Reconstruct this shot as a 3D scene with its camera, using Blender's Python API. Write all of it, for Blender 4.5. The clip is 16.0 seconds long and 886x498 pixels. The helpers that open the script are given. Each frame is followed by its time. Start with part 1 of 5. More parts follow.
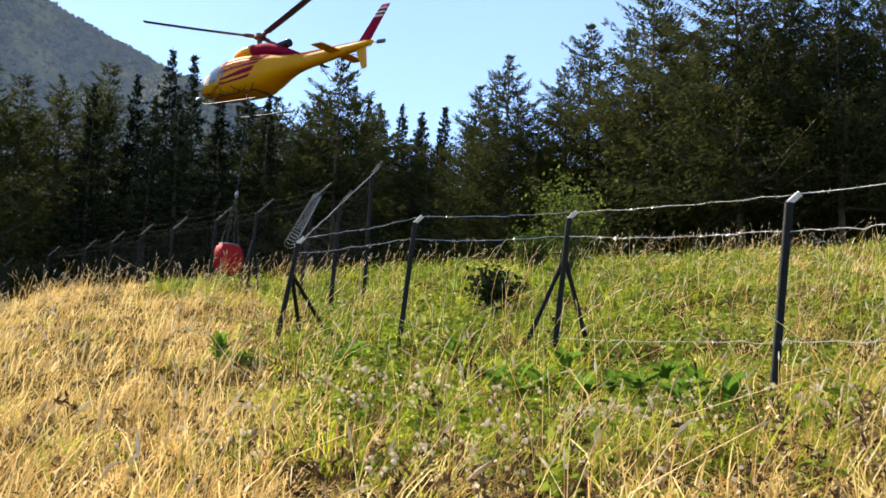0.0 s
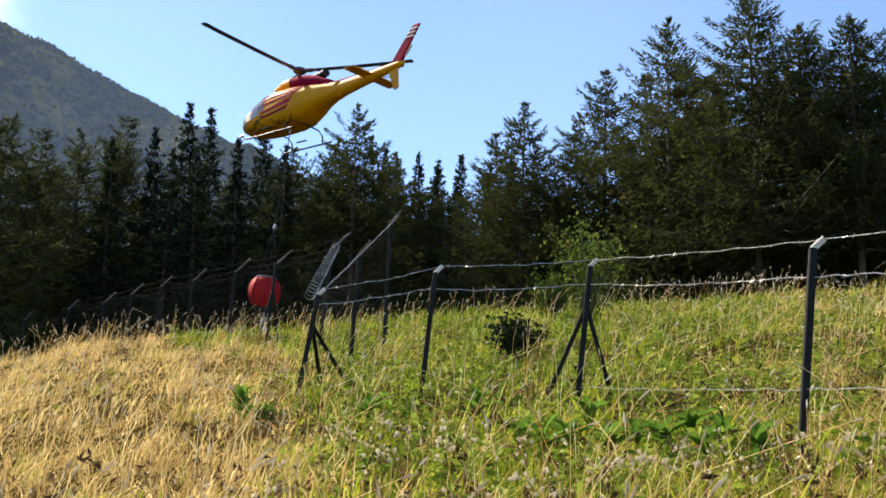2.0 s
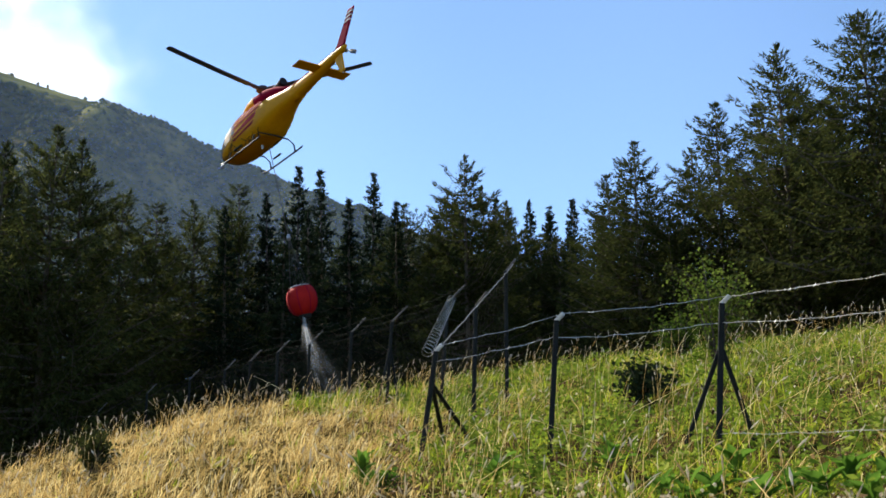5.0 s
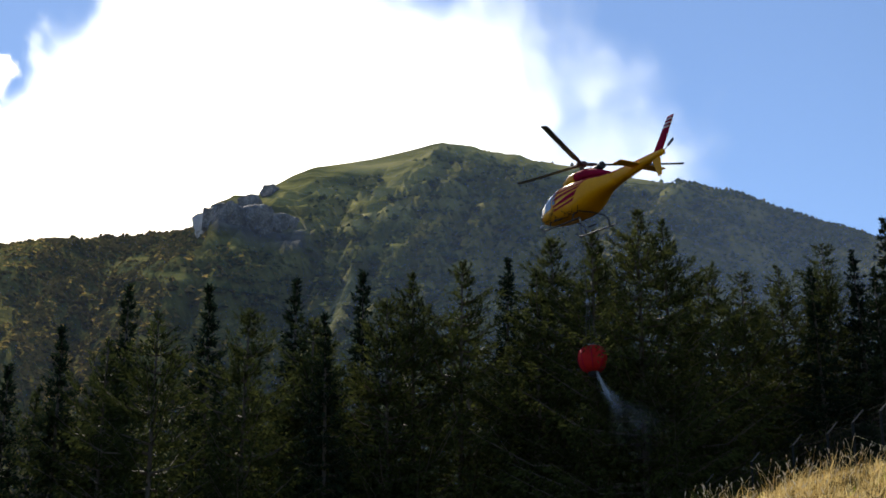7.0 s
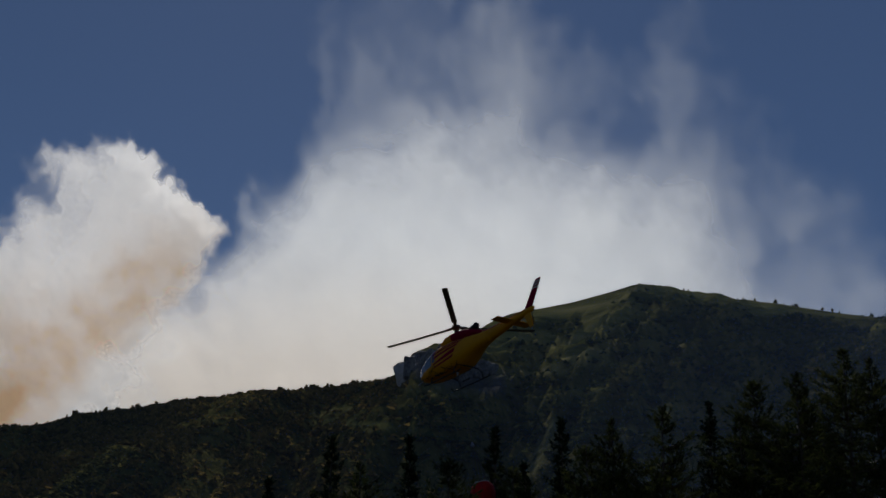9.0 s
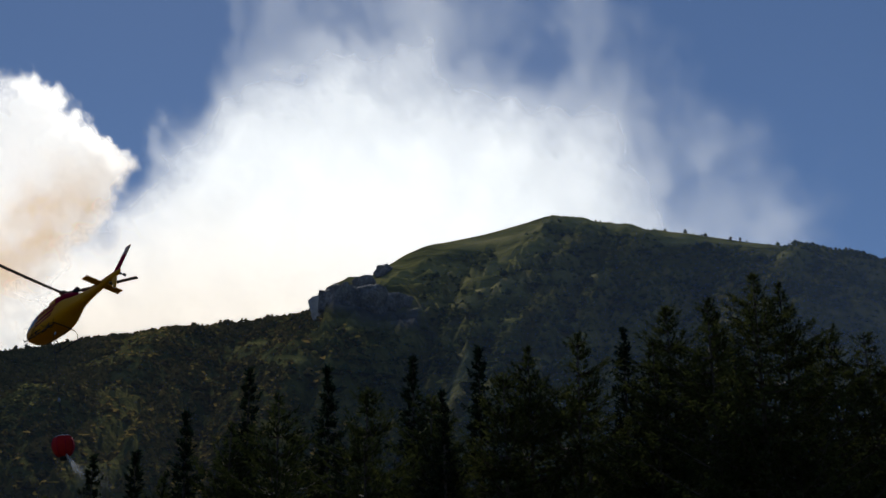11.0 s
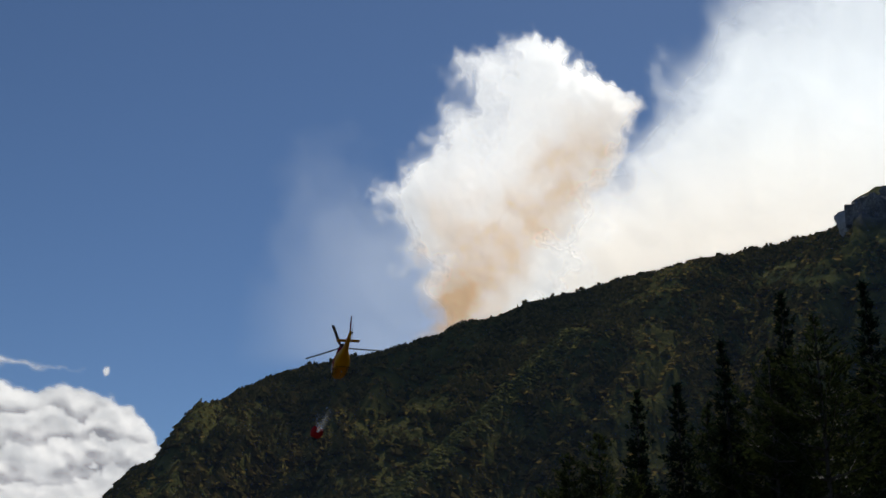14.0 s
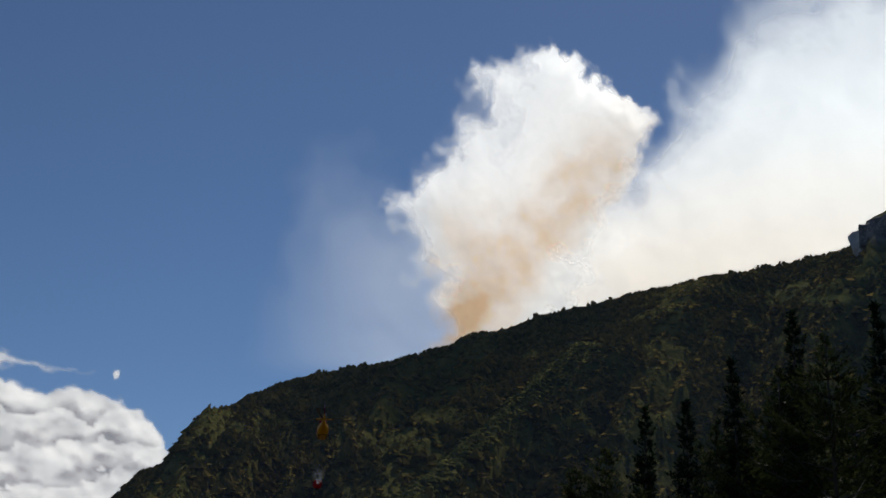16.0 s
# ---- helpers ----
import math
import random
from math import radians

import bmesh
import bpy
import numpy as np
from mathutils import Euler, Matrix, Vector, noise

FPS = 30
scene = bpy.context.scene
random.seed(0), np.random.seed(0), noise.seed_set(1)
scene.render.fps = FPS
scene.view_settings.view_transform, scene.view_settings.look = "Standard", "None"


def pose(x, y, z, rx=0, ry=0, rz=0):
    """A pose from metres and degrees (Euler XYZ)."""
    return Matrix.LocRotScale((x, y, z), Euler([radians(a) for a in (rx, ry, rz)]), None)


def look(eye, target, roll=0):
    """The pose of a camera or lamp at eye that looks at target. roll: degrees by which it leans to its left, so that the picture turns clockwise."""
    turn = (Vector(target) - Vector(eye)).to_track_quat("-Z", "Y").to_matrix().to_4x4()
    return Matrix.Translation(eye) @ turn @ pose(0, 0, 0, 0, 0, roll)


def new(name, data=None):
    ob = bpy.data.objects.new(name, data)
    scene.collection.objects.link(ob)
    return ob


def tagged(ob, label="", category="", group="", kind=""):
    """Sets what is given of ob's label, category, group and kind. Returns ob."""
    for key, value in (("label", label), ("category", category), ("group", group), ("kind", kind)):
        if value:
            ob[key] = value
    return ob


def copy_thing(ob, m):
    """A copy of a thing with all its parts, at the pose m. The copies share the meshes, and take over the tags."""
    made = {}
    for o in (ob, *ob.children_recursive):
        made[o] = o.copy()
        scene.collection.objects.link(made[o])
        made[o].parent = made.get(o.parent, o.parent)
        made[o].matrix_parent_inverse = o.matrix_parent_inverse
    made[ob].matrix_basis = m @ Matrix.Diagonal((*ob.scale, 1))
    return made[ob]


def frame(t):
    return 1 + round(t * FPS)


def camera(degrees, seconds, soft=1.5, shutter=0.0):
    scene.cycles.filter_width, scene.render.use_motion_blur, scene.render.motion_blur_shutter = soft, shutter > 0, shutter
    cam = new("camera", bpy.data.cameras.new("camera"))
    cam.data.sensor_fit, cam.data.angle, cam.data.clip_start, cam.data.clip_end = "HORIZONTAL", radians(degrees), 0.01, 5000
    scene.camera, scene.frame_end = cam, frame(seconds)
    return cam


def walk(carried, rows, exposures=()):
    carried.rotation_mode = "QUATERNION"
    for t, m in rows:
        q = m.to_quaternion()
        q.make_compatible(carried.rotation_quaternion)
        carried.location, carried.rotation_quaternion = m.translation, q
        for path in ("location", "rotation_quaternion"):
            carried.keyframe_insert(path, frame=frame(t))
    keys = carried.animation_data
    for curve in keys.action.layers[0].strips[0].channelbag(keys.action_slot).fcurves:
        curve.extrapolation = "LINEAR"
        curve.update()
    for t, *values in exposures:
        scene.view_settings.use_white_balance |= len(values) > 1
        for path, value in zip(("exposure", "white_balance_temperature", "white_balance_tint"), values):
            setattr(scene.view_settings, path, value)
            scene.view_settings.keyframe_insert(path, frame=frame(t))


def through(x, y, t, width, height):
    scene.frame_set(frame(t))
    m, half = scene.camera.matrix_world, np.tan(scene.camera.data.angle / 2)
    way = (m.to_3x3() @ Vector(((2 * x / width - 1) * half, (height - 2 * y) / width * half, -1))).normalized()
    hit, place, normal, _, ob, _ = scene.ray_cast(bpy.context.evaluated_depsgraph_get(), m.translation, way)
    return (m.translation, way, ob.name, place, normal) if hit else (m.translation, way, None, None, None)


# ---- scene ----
# Azimuths are degrees to the left of +Y, elevations degrees above level; the eye stands at the origin, 1.6 m over the meadow.
LENS = 38.10


def aim(x, y, z, yaw, pitch, roll):
    return pose(x, y, z, 90 + pitch, 0, yaw) @ pose(0, 0, 0, 0, 0, roll)


cam = camera(LENS, 16.0, soft=1.7)
CAM_ROWS = [
    (0, -0.000, -0.000, 0.000, 0.00, 10.47, 1.75),
    (0.5, -0.041, -0.033, -0.009, -0.02, 11.07, 1.81),
    (1, -0.068, -0.030, 0.004, 0.07, 11.41, 1.82),
    (1.5, -0.071, -0.011, 0.001, 0.31, 11.92, 1.63),
    (2, -0.049, 0.036, 0.049, 0.83, 12.54, 1.07),
    (2.5, -0.014, 0.128, 0.082, 1.53, 13.21, 0.48),
    (3, -0.018, 0.258, 0.109, 2.27, 13.64, -0.07),
    (3.2, -0.015, 0.382, 0.153, 2.48, 13.75, -0.31),
    (5.3, -0.123, 0.853, 0.254, 8.12, 15.17, -2.04),
    (5.5, -0.117, 0.827, 0.272, 11.62, 15.29, -1.78),
    (6, -0.279, 0.848, 0.164, 20.33, 16.02, -1.28),
    (6.5, 0.197, 0.447, 0.023, 29.26, 19.52, -1.86),
    (7, 0.199, 0.420, -0.023, 32.87, 18.44, -0.43),
    (7.5, 0.078, 0.731, 0.136, 30.09, 17.72, -1.40),
    (8, 0.219, 0.569, 0.023, 35.35, 19.78, 0.01),
    (8.5, 0.399, 0.327, -0.153, 46.42, 21.57, 2.65),
    (9, 0.624, 0.178, -0.022, 42.40, 24.83, 1.24),
    (9.2, 0.620, 0.140, 0.000, 40.67, 25.79, -0.21),
    (11.3, 0.400, 0.250, -0.160, 38.22, 21.28, -1.12),
    (11.5, 0.452, 0.291, -0.144, 40.84, 20.68, -0.86),
    (12, 0.719, 0.083, -0.210, 48.90, 19.94, -0.78),
    (12.5, 0.887, -0.041, -0.329, 54.02, 19.32, -0.90),
    (13, 0.774, 0.003, -0.317, 57.33, 18.99, -0.88),
    (13.5, 0.606, 0.202, -0.204, 60.47, 18.89, -0.37),
    (14, 0.376, 0.374, -0.148, 62.62, 18.95, 0.26),
    (14.5, 0.373, 0.510, -0.167, 63.44, 18.94, 0.33),
    (15, 0.337, 0.545, -0.129, 63.45, 18.93, 0.40),
    (15.5, 0.305, 0.532, -0.096, 63.40, 19.17, 1.10),
    (16, 0.316, 0.480, -0.134, 63.21, 19.43, 1.75),
]
# seconds, stops, white balance
EXPOSURES = [(0.0, 1.38, 7600, 12), (1.5, 1.15, 7500, 11), (3.0, 1.15, 7200, 8), (5.5, 0.9, 7100, 6), (6.5, 0.75, 7100, 7), (7.0, 0.4, 7000, 9), (7.5, 0.2, 7000, 10),
             (8.0, -0.3, 6800, 10), (8.5, -1.4, 6500, 10), (9.0, -2.0, 6300, 12), (9.2, -2.0, 6300, 12), (11.3, -1.05, 6350, 10), (12.0, -1.16, 6350, 10),
             (13.0, -1.2, 6300, 10), (14.0, -1.2, 6250, 9), (16.0, -1.26, 6250, 9)]
walk(cam, [(r[0], aim(*r[1:])) for r in CAM_ROWS], EXPOSURES)

# ---- world and sun ----
SUN_AZ, SUN_EL = 48.0, 43.0


def polar(az, r, z=0.0):
    a = radians(az)
    return Vector((-math.sin(a) * r, math.cos(a) * r, z))


def sky_at(az, el, r):
    """A point seen from the eye at that azimuth and elevation, r metres off over the ground."""
    return polar(az, r, math.tan(radians(el)) * r)


world = bpy.data.worlds.new("sky")
scene.world = world
world.use_nodes = True
wn = world.node_tree.nodes
sky = wn.new("ShaderNodeTexSky")
sky.sky_type, sky.sun_disc = "NISHITA", False
sky.sun_elevation, sky.sun_rotation = radians(SUN_EL), radians(-SUN_AZ)
sky.altitude, sky.air_density, sky.dust_density, sky.ozone_density = 2200, 1.0, 0.25, 5.0
world.node_tree.links.new(sky.outputs[0], wn["Background"].inputs[0])
wn["Background"].inputs[1].default_value = 0.13

sun = new("sun", bpy.data.lights.new("sun", "SUN"))
sun.data.energy, sun.data.angle, sun.data.color = 5.0, radians(0.5), (1.0, 0.95, 0.86)
sun.matrix_world = look(sky_at(SUN_AZ, SUN_EL, 100), (0, 0, 0))


# ---- materials ----
def material(name, rough=0.8, metal=0.0):
    m = bpy.data.materials.new(name)
    m.use_nodes = True
    b = m.node_tree.nodes["Principled BSDF"]
    b.inputs["Specular IOR Level"].default_value = 0.3
    b.inputs["Roughness"].default_value, b.inputs["Metallic"].default_value = rough, metal
    return m, m.node_tree, b


def node(tree, kind, **values):
    n = tree.nodes.new(kind)
    for k, v in values.items():
        n.inputs[k.replace("_", " ")].default_value = v
    return n


def ramp(tree, source, stops):
    n = tree.nodes.new("ShaderNodeValToRGB")
    e = n.color_ramp.elements
    while len(e) < len(stops):
        e.new(0.5)
    for k, (p, c) in zip(e, stops):
        k.position, k.color = p, (*c, 1)
    tree.links.new(source, n.inputs[0])
    return n.outputs[0]


def blotched(name, stops, scale, rough=0.85, bump=0.3, fine=6.0, metal=0.0, bump_size=0.02, coords="Object"):
    """A surface with stains at two scales and a fine relief."""
    m, tree, b = material(name, rough, metal)
    at = tree.nodes.new("ShaderNodeTexCoord").outputs[coords]
    big = node(tree, "ShaderNodeTexNoise", Scale=scale, Detail=5.0, Roughness=0.6)
    small = node(tree, "ShaderNodeTexNoise", Scale=scale * fine, Detail=6.0, Roughness=0.7)
    for n in (big, small):
        tree.links.new(at, n.inputs["Vector"])
    mix = node(tree, "ShaderNodeMath")
    mix.operation = "MULTIPLY_ADD"
    mix.inputs[1].default_value = 0.45
    half = node(tree, "ShaderNodeMath")
    half.operation = "MULTIPLY"
    half.inputs[1].default_value = 0.55
    tree.links.new(big.outputs[0], half.inputs[0])
    tree.links.new(small.outputs[0], mix.inputs[0])
    tree.links.new(half.outputs[0], mix.inputs[2])
    tree.links.new(ramp(tree, mix.outputs[0], stops), b.inputs["Base Color"])
    if bump:
        k = node(tree, "ShaderNodeBump", Strength=bump, Distance=bump_size)
        tree.links.new(small.outputs[0], k.inputs["Height"])
        tree.links.new(k.outputs[0], b.inputs["Normal"])
    return m


def leafy(name, stops, through=0.35, rough=0.6, patch_size=0.35):
    """Thin foliage: every blade or leaf its own tone, some light passing through it."""
    m, tree, b = material(name, rough)
    b.inputs["Specular IOR Level"].default_value = 0.0
    geo = tree.nodes.new("ShaderNodeNewGeometry")
    obj = tree.nodes.new("ShaderNodeObjectInfo")
    at = tree.nodes.new("ShaderNodeTexCoord").outputs["Object"]
    patch = node(tree, "ShaderNodeTexNoise", Scale=patch_size, Detail=4.0)
    tree.links.new(at, patch.inputs["Vector"])
    a = node(tree, "ShaderNodeMath")
    a.operation = "MULTIPLY_ADD"
    a.inputs[1].default_value = 0.5
    tree.links.new(geo.outputs["Random Per Island"], a.inputs[0])
    p = node(tree, "ShaderNodeMath")
    p.operation = "MULTIPLY_ADD"
    p.inputs[1].default_value = 0.6
    p.inputs[2].default_value = -0.2
    tree.links.new(patch.outputs[0], p.inputs[0])
    q = node(tree, "ShaderNodeMath")
    q.operation = "MULTIPLY_ADD"
    q.inputs[1].default_value = 0.3
    tree.links.new(obj.outputs["Random"], q.inputs[0])
    tree.links.new(p.outputs[0], q.inputs[2])
    tree.links.new(q.outputs[0], a.inputs[2])
    colour = ramp(tree, a.outputs[0], stops)
    tree.links.new(colour, b.inputs["Base Color"])
    t = tree.nodes.new("ShaderNodeBsdfTranslucent")
    tree.links.new(colour, t.inputs[0])
    mix = node(tree, "ShaderNodeMixShader", Fac=through)
    tree.links.new(b.outputs[0], mix.inputs[1])
    tree.links.new(t.outputs[0], mix.inputs[2])
    tree.links.new(mix.outputs[0], tree.nodes["Material Output"].inputs[0])
    return m


MEADOW = blotched("meadow_soil", [(0.25, (0.020, 0.016, 0.006)), (0.5, (0.05, 0.038, 0.012)), (0.75, (0.11, 0.075, 0.025))], 0.8, bump=0.8, fine=14, bump_size=0.1)
GREEN = leafy("green_grass", [(0.06, (0.055, 0.09, 0.009)), (0.38, (0.22, 0.29, 0.022)), (0.68, (0.46, 0.50, 0.05)), (0.97, (0.6, 0.56, 0.2))], 0.5, patch_size=0.9)
STRAW = leafy("dry_grass", [(0.06, (0.10, 0.055, 0.018)), (0.26, (0.36, 0.225, 0.075)), (0.46, (0.66, 0.47, 0.18)), (0.66, (0.84, 0.67, 0.32)), (0.9, (0.96, 0.89, 0.64))], 0.46, patch_size=0.8)
WEED = leafy("weed_leaf", [(0.2, (0.05, 0.11, 0.015)), (0.6, (0.11, 0.22, 0.03)), (0.9, (0.2, 0.32, 0.06))], 0.4, 0.45)
SEED = leafy("seed_head", [(0.2, (0.36, 0.27, 0.16)), (0.5, (0.62, 0.53, 0.38)), (0.9, (0.82, 0.75, 0.62))], 0.35)
LARCH = leafy("larch_needles", [(0.1, (0.019, 0.026, 0.010)), (0.5, (0.043, 0.052, 0.016)), (0.9, (0.088, 0.094, 0.028))], 0.34, patch_size=0.5)
SPRUCE = leafy("spruce_needles", [(0.2, (0.010, 0.017, 0.010)), (0.6, (0.020, 0.030, 0.015)), (0.9, (0.038, 0.051, 0.023))], 0.18)
BARK = blotched("bark", [(0.3, (0.04, 0.03, 0.022)), (0.7, (0.13, 0.1, 0.075))], 3.0, bump=0.8)
POST = blotched("weathered_post", [(0.3, (0.010, 0.011, 0.011)), (0.6, (0.021, 0.023, 0.022)), (0.8, (0.06, 0.058, 0.05))], 5.0, rough=0.6, bump=0.5)
DULL = blotched("dull_zinc", [(0.3, (0.05, 0.052, 0.055)), (0.7, (0.16, 0.16, 0.16))], 6.0, rough=0.5, bump=0.1, metal=0.3)
# Pale colour stands in for sunlight on the near posts' tips.
TIP = blotched("sunlit_tip", [(0.3, (0.5, 0.5, 0.48)), (0.7, (0.75, 0.74, 0.7))], 8.0, rough=0.5, bump=0.1)
NET = blotched("dark_netting", [(0.3, (0.008, 0.009, 0.010)), (0.7, (0.022, 0.023, 0.024))], 5.0, rough=0.8, bump=0)
WIRE = blotched("galvanised_wire", [(0.3, (0.28, 0.27, 0.25)), (0.7, (0.6, 0.59, 0.56))], 9.0, rough=0.45, bump=0, metal=0.7)
YELLOW = blotched("yellow_paint", [(0.3, (0.60, 0.25, 0.004)), (0.6, (0.72, 0.32, 0.006)), (0.8, (0.78, 0.37, 0.01))], 1.1, rough=0.45, bump=0.03)
RED = blotched("red_paint", [(0.3, (0.22, 0.004, 0.026)), (0.7, (0.33, 0.008, 0.042))], 1.4, rough=0.8, bump=0.03)
WHITE = blotched("white_paint", [(0.3, (0.66, 0.65, 0.6)), (0.7, (0.8, 0.79, 0.76))], 1.5, rough=0.4, bump=0)
BLACK = blotched("black_rubber", [(0.3, (0.012, 0.012, 0.013)), (0.7, (0.035, 0.035, 0.036))], 4.0, rough=0.5, bump=0.1)
BLADE = blotched("blade_grey", [(0.3, (0.04, 0.048, 0.06)), (0.7, (0.075, 0.088, 0.105))], 2.0, rough=0.42, bump=0.05)
STEEL = blotched("worn_steel", [(0.3, (0.22, 0.22, 0.23)), (0.7, (0.45, 0.45, 0.46))], 5.0, rough=0.35, bump=0.1, metal=0.8)
HUB = blotched("oily_hub", [(0.3, (0.05, 0.032, 0.03)), (0.7, (0.14, 0.09, 0.085))], 5.0, rough=0.5, bump=0.1, metal=0.3)
BUCKET_RED = blotched("bucket_fabric", [(0.3, (0.34, 0.006, 0.006)), (0.7, (0.52, 0.012, 0.010))], 2.5, rough=0.7, bump=0.25)
ROPE = blotched("dark_rope", [(0.3, (0.03, 0.03, 0.03)), (0.7, (0.09, 0.085, 0.08))], 9.0, bump=0)
for _m, _s in ((RED, 0.06), (YELLOW, 0.18), (BLACK, 0.1), (BUCKET_RED, 0.18), (POST, 0.1), (NET, 0.05), (MEADOW, 0.0)):
    _m.node_tree.nodes["Principled BSDF"].inputs["Specular IOR Level"].default_value = _s
GLASS, _t, _b = material("cabin_glass", 0.06)
_b.inputs["Base Color"].default_value = (0.10, 0.12, 0.15, 1)
_b.inputs["Specular IOR Level"].default_value = 0.9


# ---- mesh helpers ----
def mesh_of(name, verts, faces, mat, smooth=False):
    me = bpy.data.meshes.new(name)
    me.from_pydata(verts, [], faces)
    me.materials.append(mat)
    if smooth:
        me.polygons.foreach_set("use_smooth", [True] * len(me.polygons))
    me.update()
    return me


def part(name, verts, faces, mat, parent=None, label="", smooth=False):
    ob = new(name, mesh_of(name, verts, faces, mat, smooth))
    if parent:
        ob.parent = parent
    if label:
        ob["label"] = label
    return ob


def thing(name, at, label, category, group="", turn=0.0):
    ob = new(name)
    ob.matrix_basis = Matrix.Translation(at) @ pose(0, 0, 0, 0, 0, turn)
    return tagged(ob, label, category, group)


def tube(points, radii, sides=8, caps=True):
    """Verts and faces of a round bar along points."""
    verts, faces = [], []
    pts = [Vector(p) for p in points]
    for i, p in enumerate(pts):
        way = (pts[min(i + 1, len(pts) - 1)] - pts[max(i - 1, 0)]).normalized()
        side = way.orthogonal().normalized()
        up = way.cross(side)
        r = radii[i] if isinstance(radii, (list, tuple)) else radii
        for k in range(sides):
            a = 2 * math.pi * k / sides
            verts.append(p + side * (r * math.cos(a)) + up * (r * math.sin(a)))
    for i in range(len(pts) - 1):
        for k in range(sides):
            a, b = i * sides + k, i * sides + (k + 1) % sides
            faces.append((a, b, b + sides, a + sides))
    if caps:
        faces.append(tuple(range(sides - 1, -1, -1)))
        n = (len(pts) - 1) * sides
        faces.append(tuple(range(n, n + sides)))
    return verts, faces


def bar(a, b, wide, deep, up=Vector((0, 0, 1))):
    """Verts and faces of a square-sectioned bar from a to b with chamfered corners."""
    a, b = Vector(a), Vector(b)
    way = (b - a).normalized()
    side = way.cross(up)
    side = side.normalized() if side.length > 1e-3 else way.orthogonal().normalized()
    top = side.cross(way)
    c = 0.22
    ring = [(1, -1 + c), (1, 1 - c), (1 - c, 1), (-1 + c, 1), (-1, 1 - c), (-1, -1 + c), (-1 + c, -1), (1 - c, -1)]
    verts = [p + side * (u * wide / 2) + top * (v * deep / 2) for p in (a, b) for u, v in ring]
    faces = [(k, (k + 1) % 8, 8 + (k + 1) % 8, 8 + k) for k in range(8)] + [tuple(range(7, -1, -1)), tuple(range(8, 16))]
    return verts, faces


def joined(*pieces):
    verts, faces = [], []
    for v, f in pieces:
        n = len(verts)
        verts += v
        faces += [tuple(i + n for i in q) for q in f]
    return verts, faces


def curve_at(table, x):
    """Smooth-ish reading of a table of (x, y) pairs."""
    return float(np.interp(x, [p[0] for p in table], [p[1] for p in table]))


def fbm(p, octaves=4):
    return noise.fractal(Vector(p), 1.0, 2.0, octaves)


# ---- ground ----
CREST_R = 37.0
CREST = [(-180, 0.5), (-90, 9), (-40, 10.6), (-18, 10.4), (-8, 10.0), (0, 9.6), (5, 8.9), (12, 8.3), (16.5, 7.6), (21.4, 6.3), (25.7, 4.7), (32, 1.5),
         (45, -4), (70, -8), (110, -8), (180, 0.5)]


def ground_z(az, r):
    top = math.tan(radians(curve_at(CREST, az))) * CREST_R
    if r < CREST_R:
        z = -1.6 + (top + 1.6) * (r / CREST_R) ** 1.15
    else:
        d = r - CREST_R
        fall = 0.02 + 0.16 * min(1, max(0, (az - 8) / 30))
        z = top - fall * min(d, 160) * min(1, d / 12)
    x, y = -math.sin(radians(az)) * r, math.cos(radians(az)) * r
    amp = min(1.0, max(0.0, (r - 2) / 8)) * 0.16
    return z + amp * fbm((x * 0.25, y * 0.25, 3.1), 3)


def ground_at(az, r):
    return polar(az, r, ground_z(az, r))


def build_ground():
    azs = [-180 + 10 * i for i in range(15)] + [-30 + 1.0 * i for i in range(130)] + [100 + 10 * i for i in range(8)]
    rs = [0.0, 1, 2, 3] + [4 + 0.8 * i for i in range(48)] + [44, 50, 58, 70, 85, 105, 140, 200, 300, 500, 900, 1600, 2600, 3600, 4700]
    verts = [ground_at(a, r) for r in rs for a in azs]
    n = len(azs)
    faces = [(i * n + k, i * n + (k + 1) % n, (i + 1) * n + (k + 1) % n, (i + 1) * n + k) for i in range(len(rs) - 1) for k in range(n)]
    ob = part("ground", verts, faces, MEADOW, smooth=True)
    tagged(ob, "sloping mountain meadow of dry and green grass", "ground", kind="structure")


build_ground()

# ---- mountain ----
SKYLINE = [(-60, 6), (-30, 9), (0, 13), (10, 16.5), (13, 17.75), (14, 18.2), (17.4, 19.6), (19.4, 20.45), (21, 20.75), (23.9, 21.35), (26.6, 22.0), (28.7, 22.32),
           (30.3, 22.7), (32, 23.13), (33.05, 23.22), (34.1, 22.95), (36.1, 22.5), (37.6, 22.25), (39, 22.05), (40, 21.65), (41.4, 20.85), (41.7, 20.62), (42.7, 20.5),
           (43.6, 20.2), (43.85, 20.0), (44.1, 19.25), (47.4, 18.75), (50.85, 18.27), (53.84, 17.67), (57, 17.03), (58.8, 16.68), (59.6, 16.2), (60.5, 15.88), (61.8, 15.75),
           (62.6, 15.3), (64.2, 14.84), (67.15, 14.25), (69.7, 13.7), (72.4, 12.23), (73.5, 11.87), (74.3, 11.0), (75.14, 9.5), (76.24, 9.0), (77.48, 7.67), (80, 4), (84, 1), (88, -1)]
RIDGE_R = [(-60, 1500), (10, 1650), (32, 1500), (44, 1350), (60, 1180), (75, 1000), (88, 950)]
FOOT_R = 260.0


def spur_line(el):
    """The long bare rib that runs down the wooded flank."""
    return 65.0 - 1.12 * (el - 8.0)


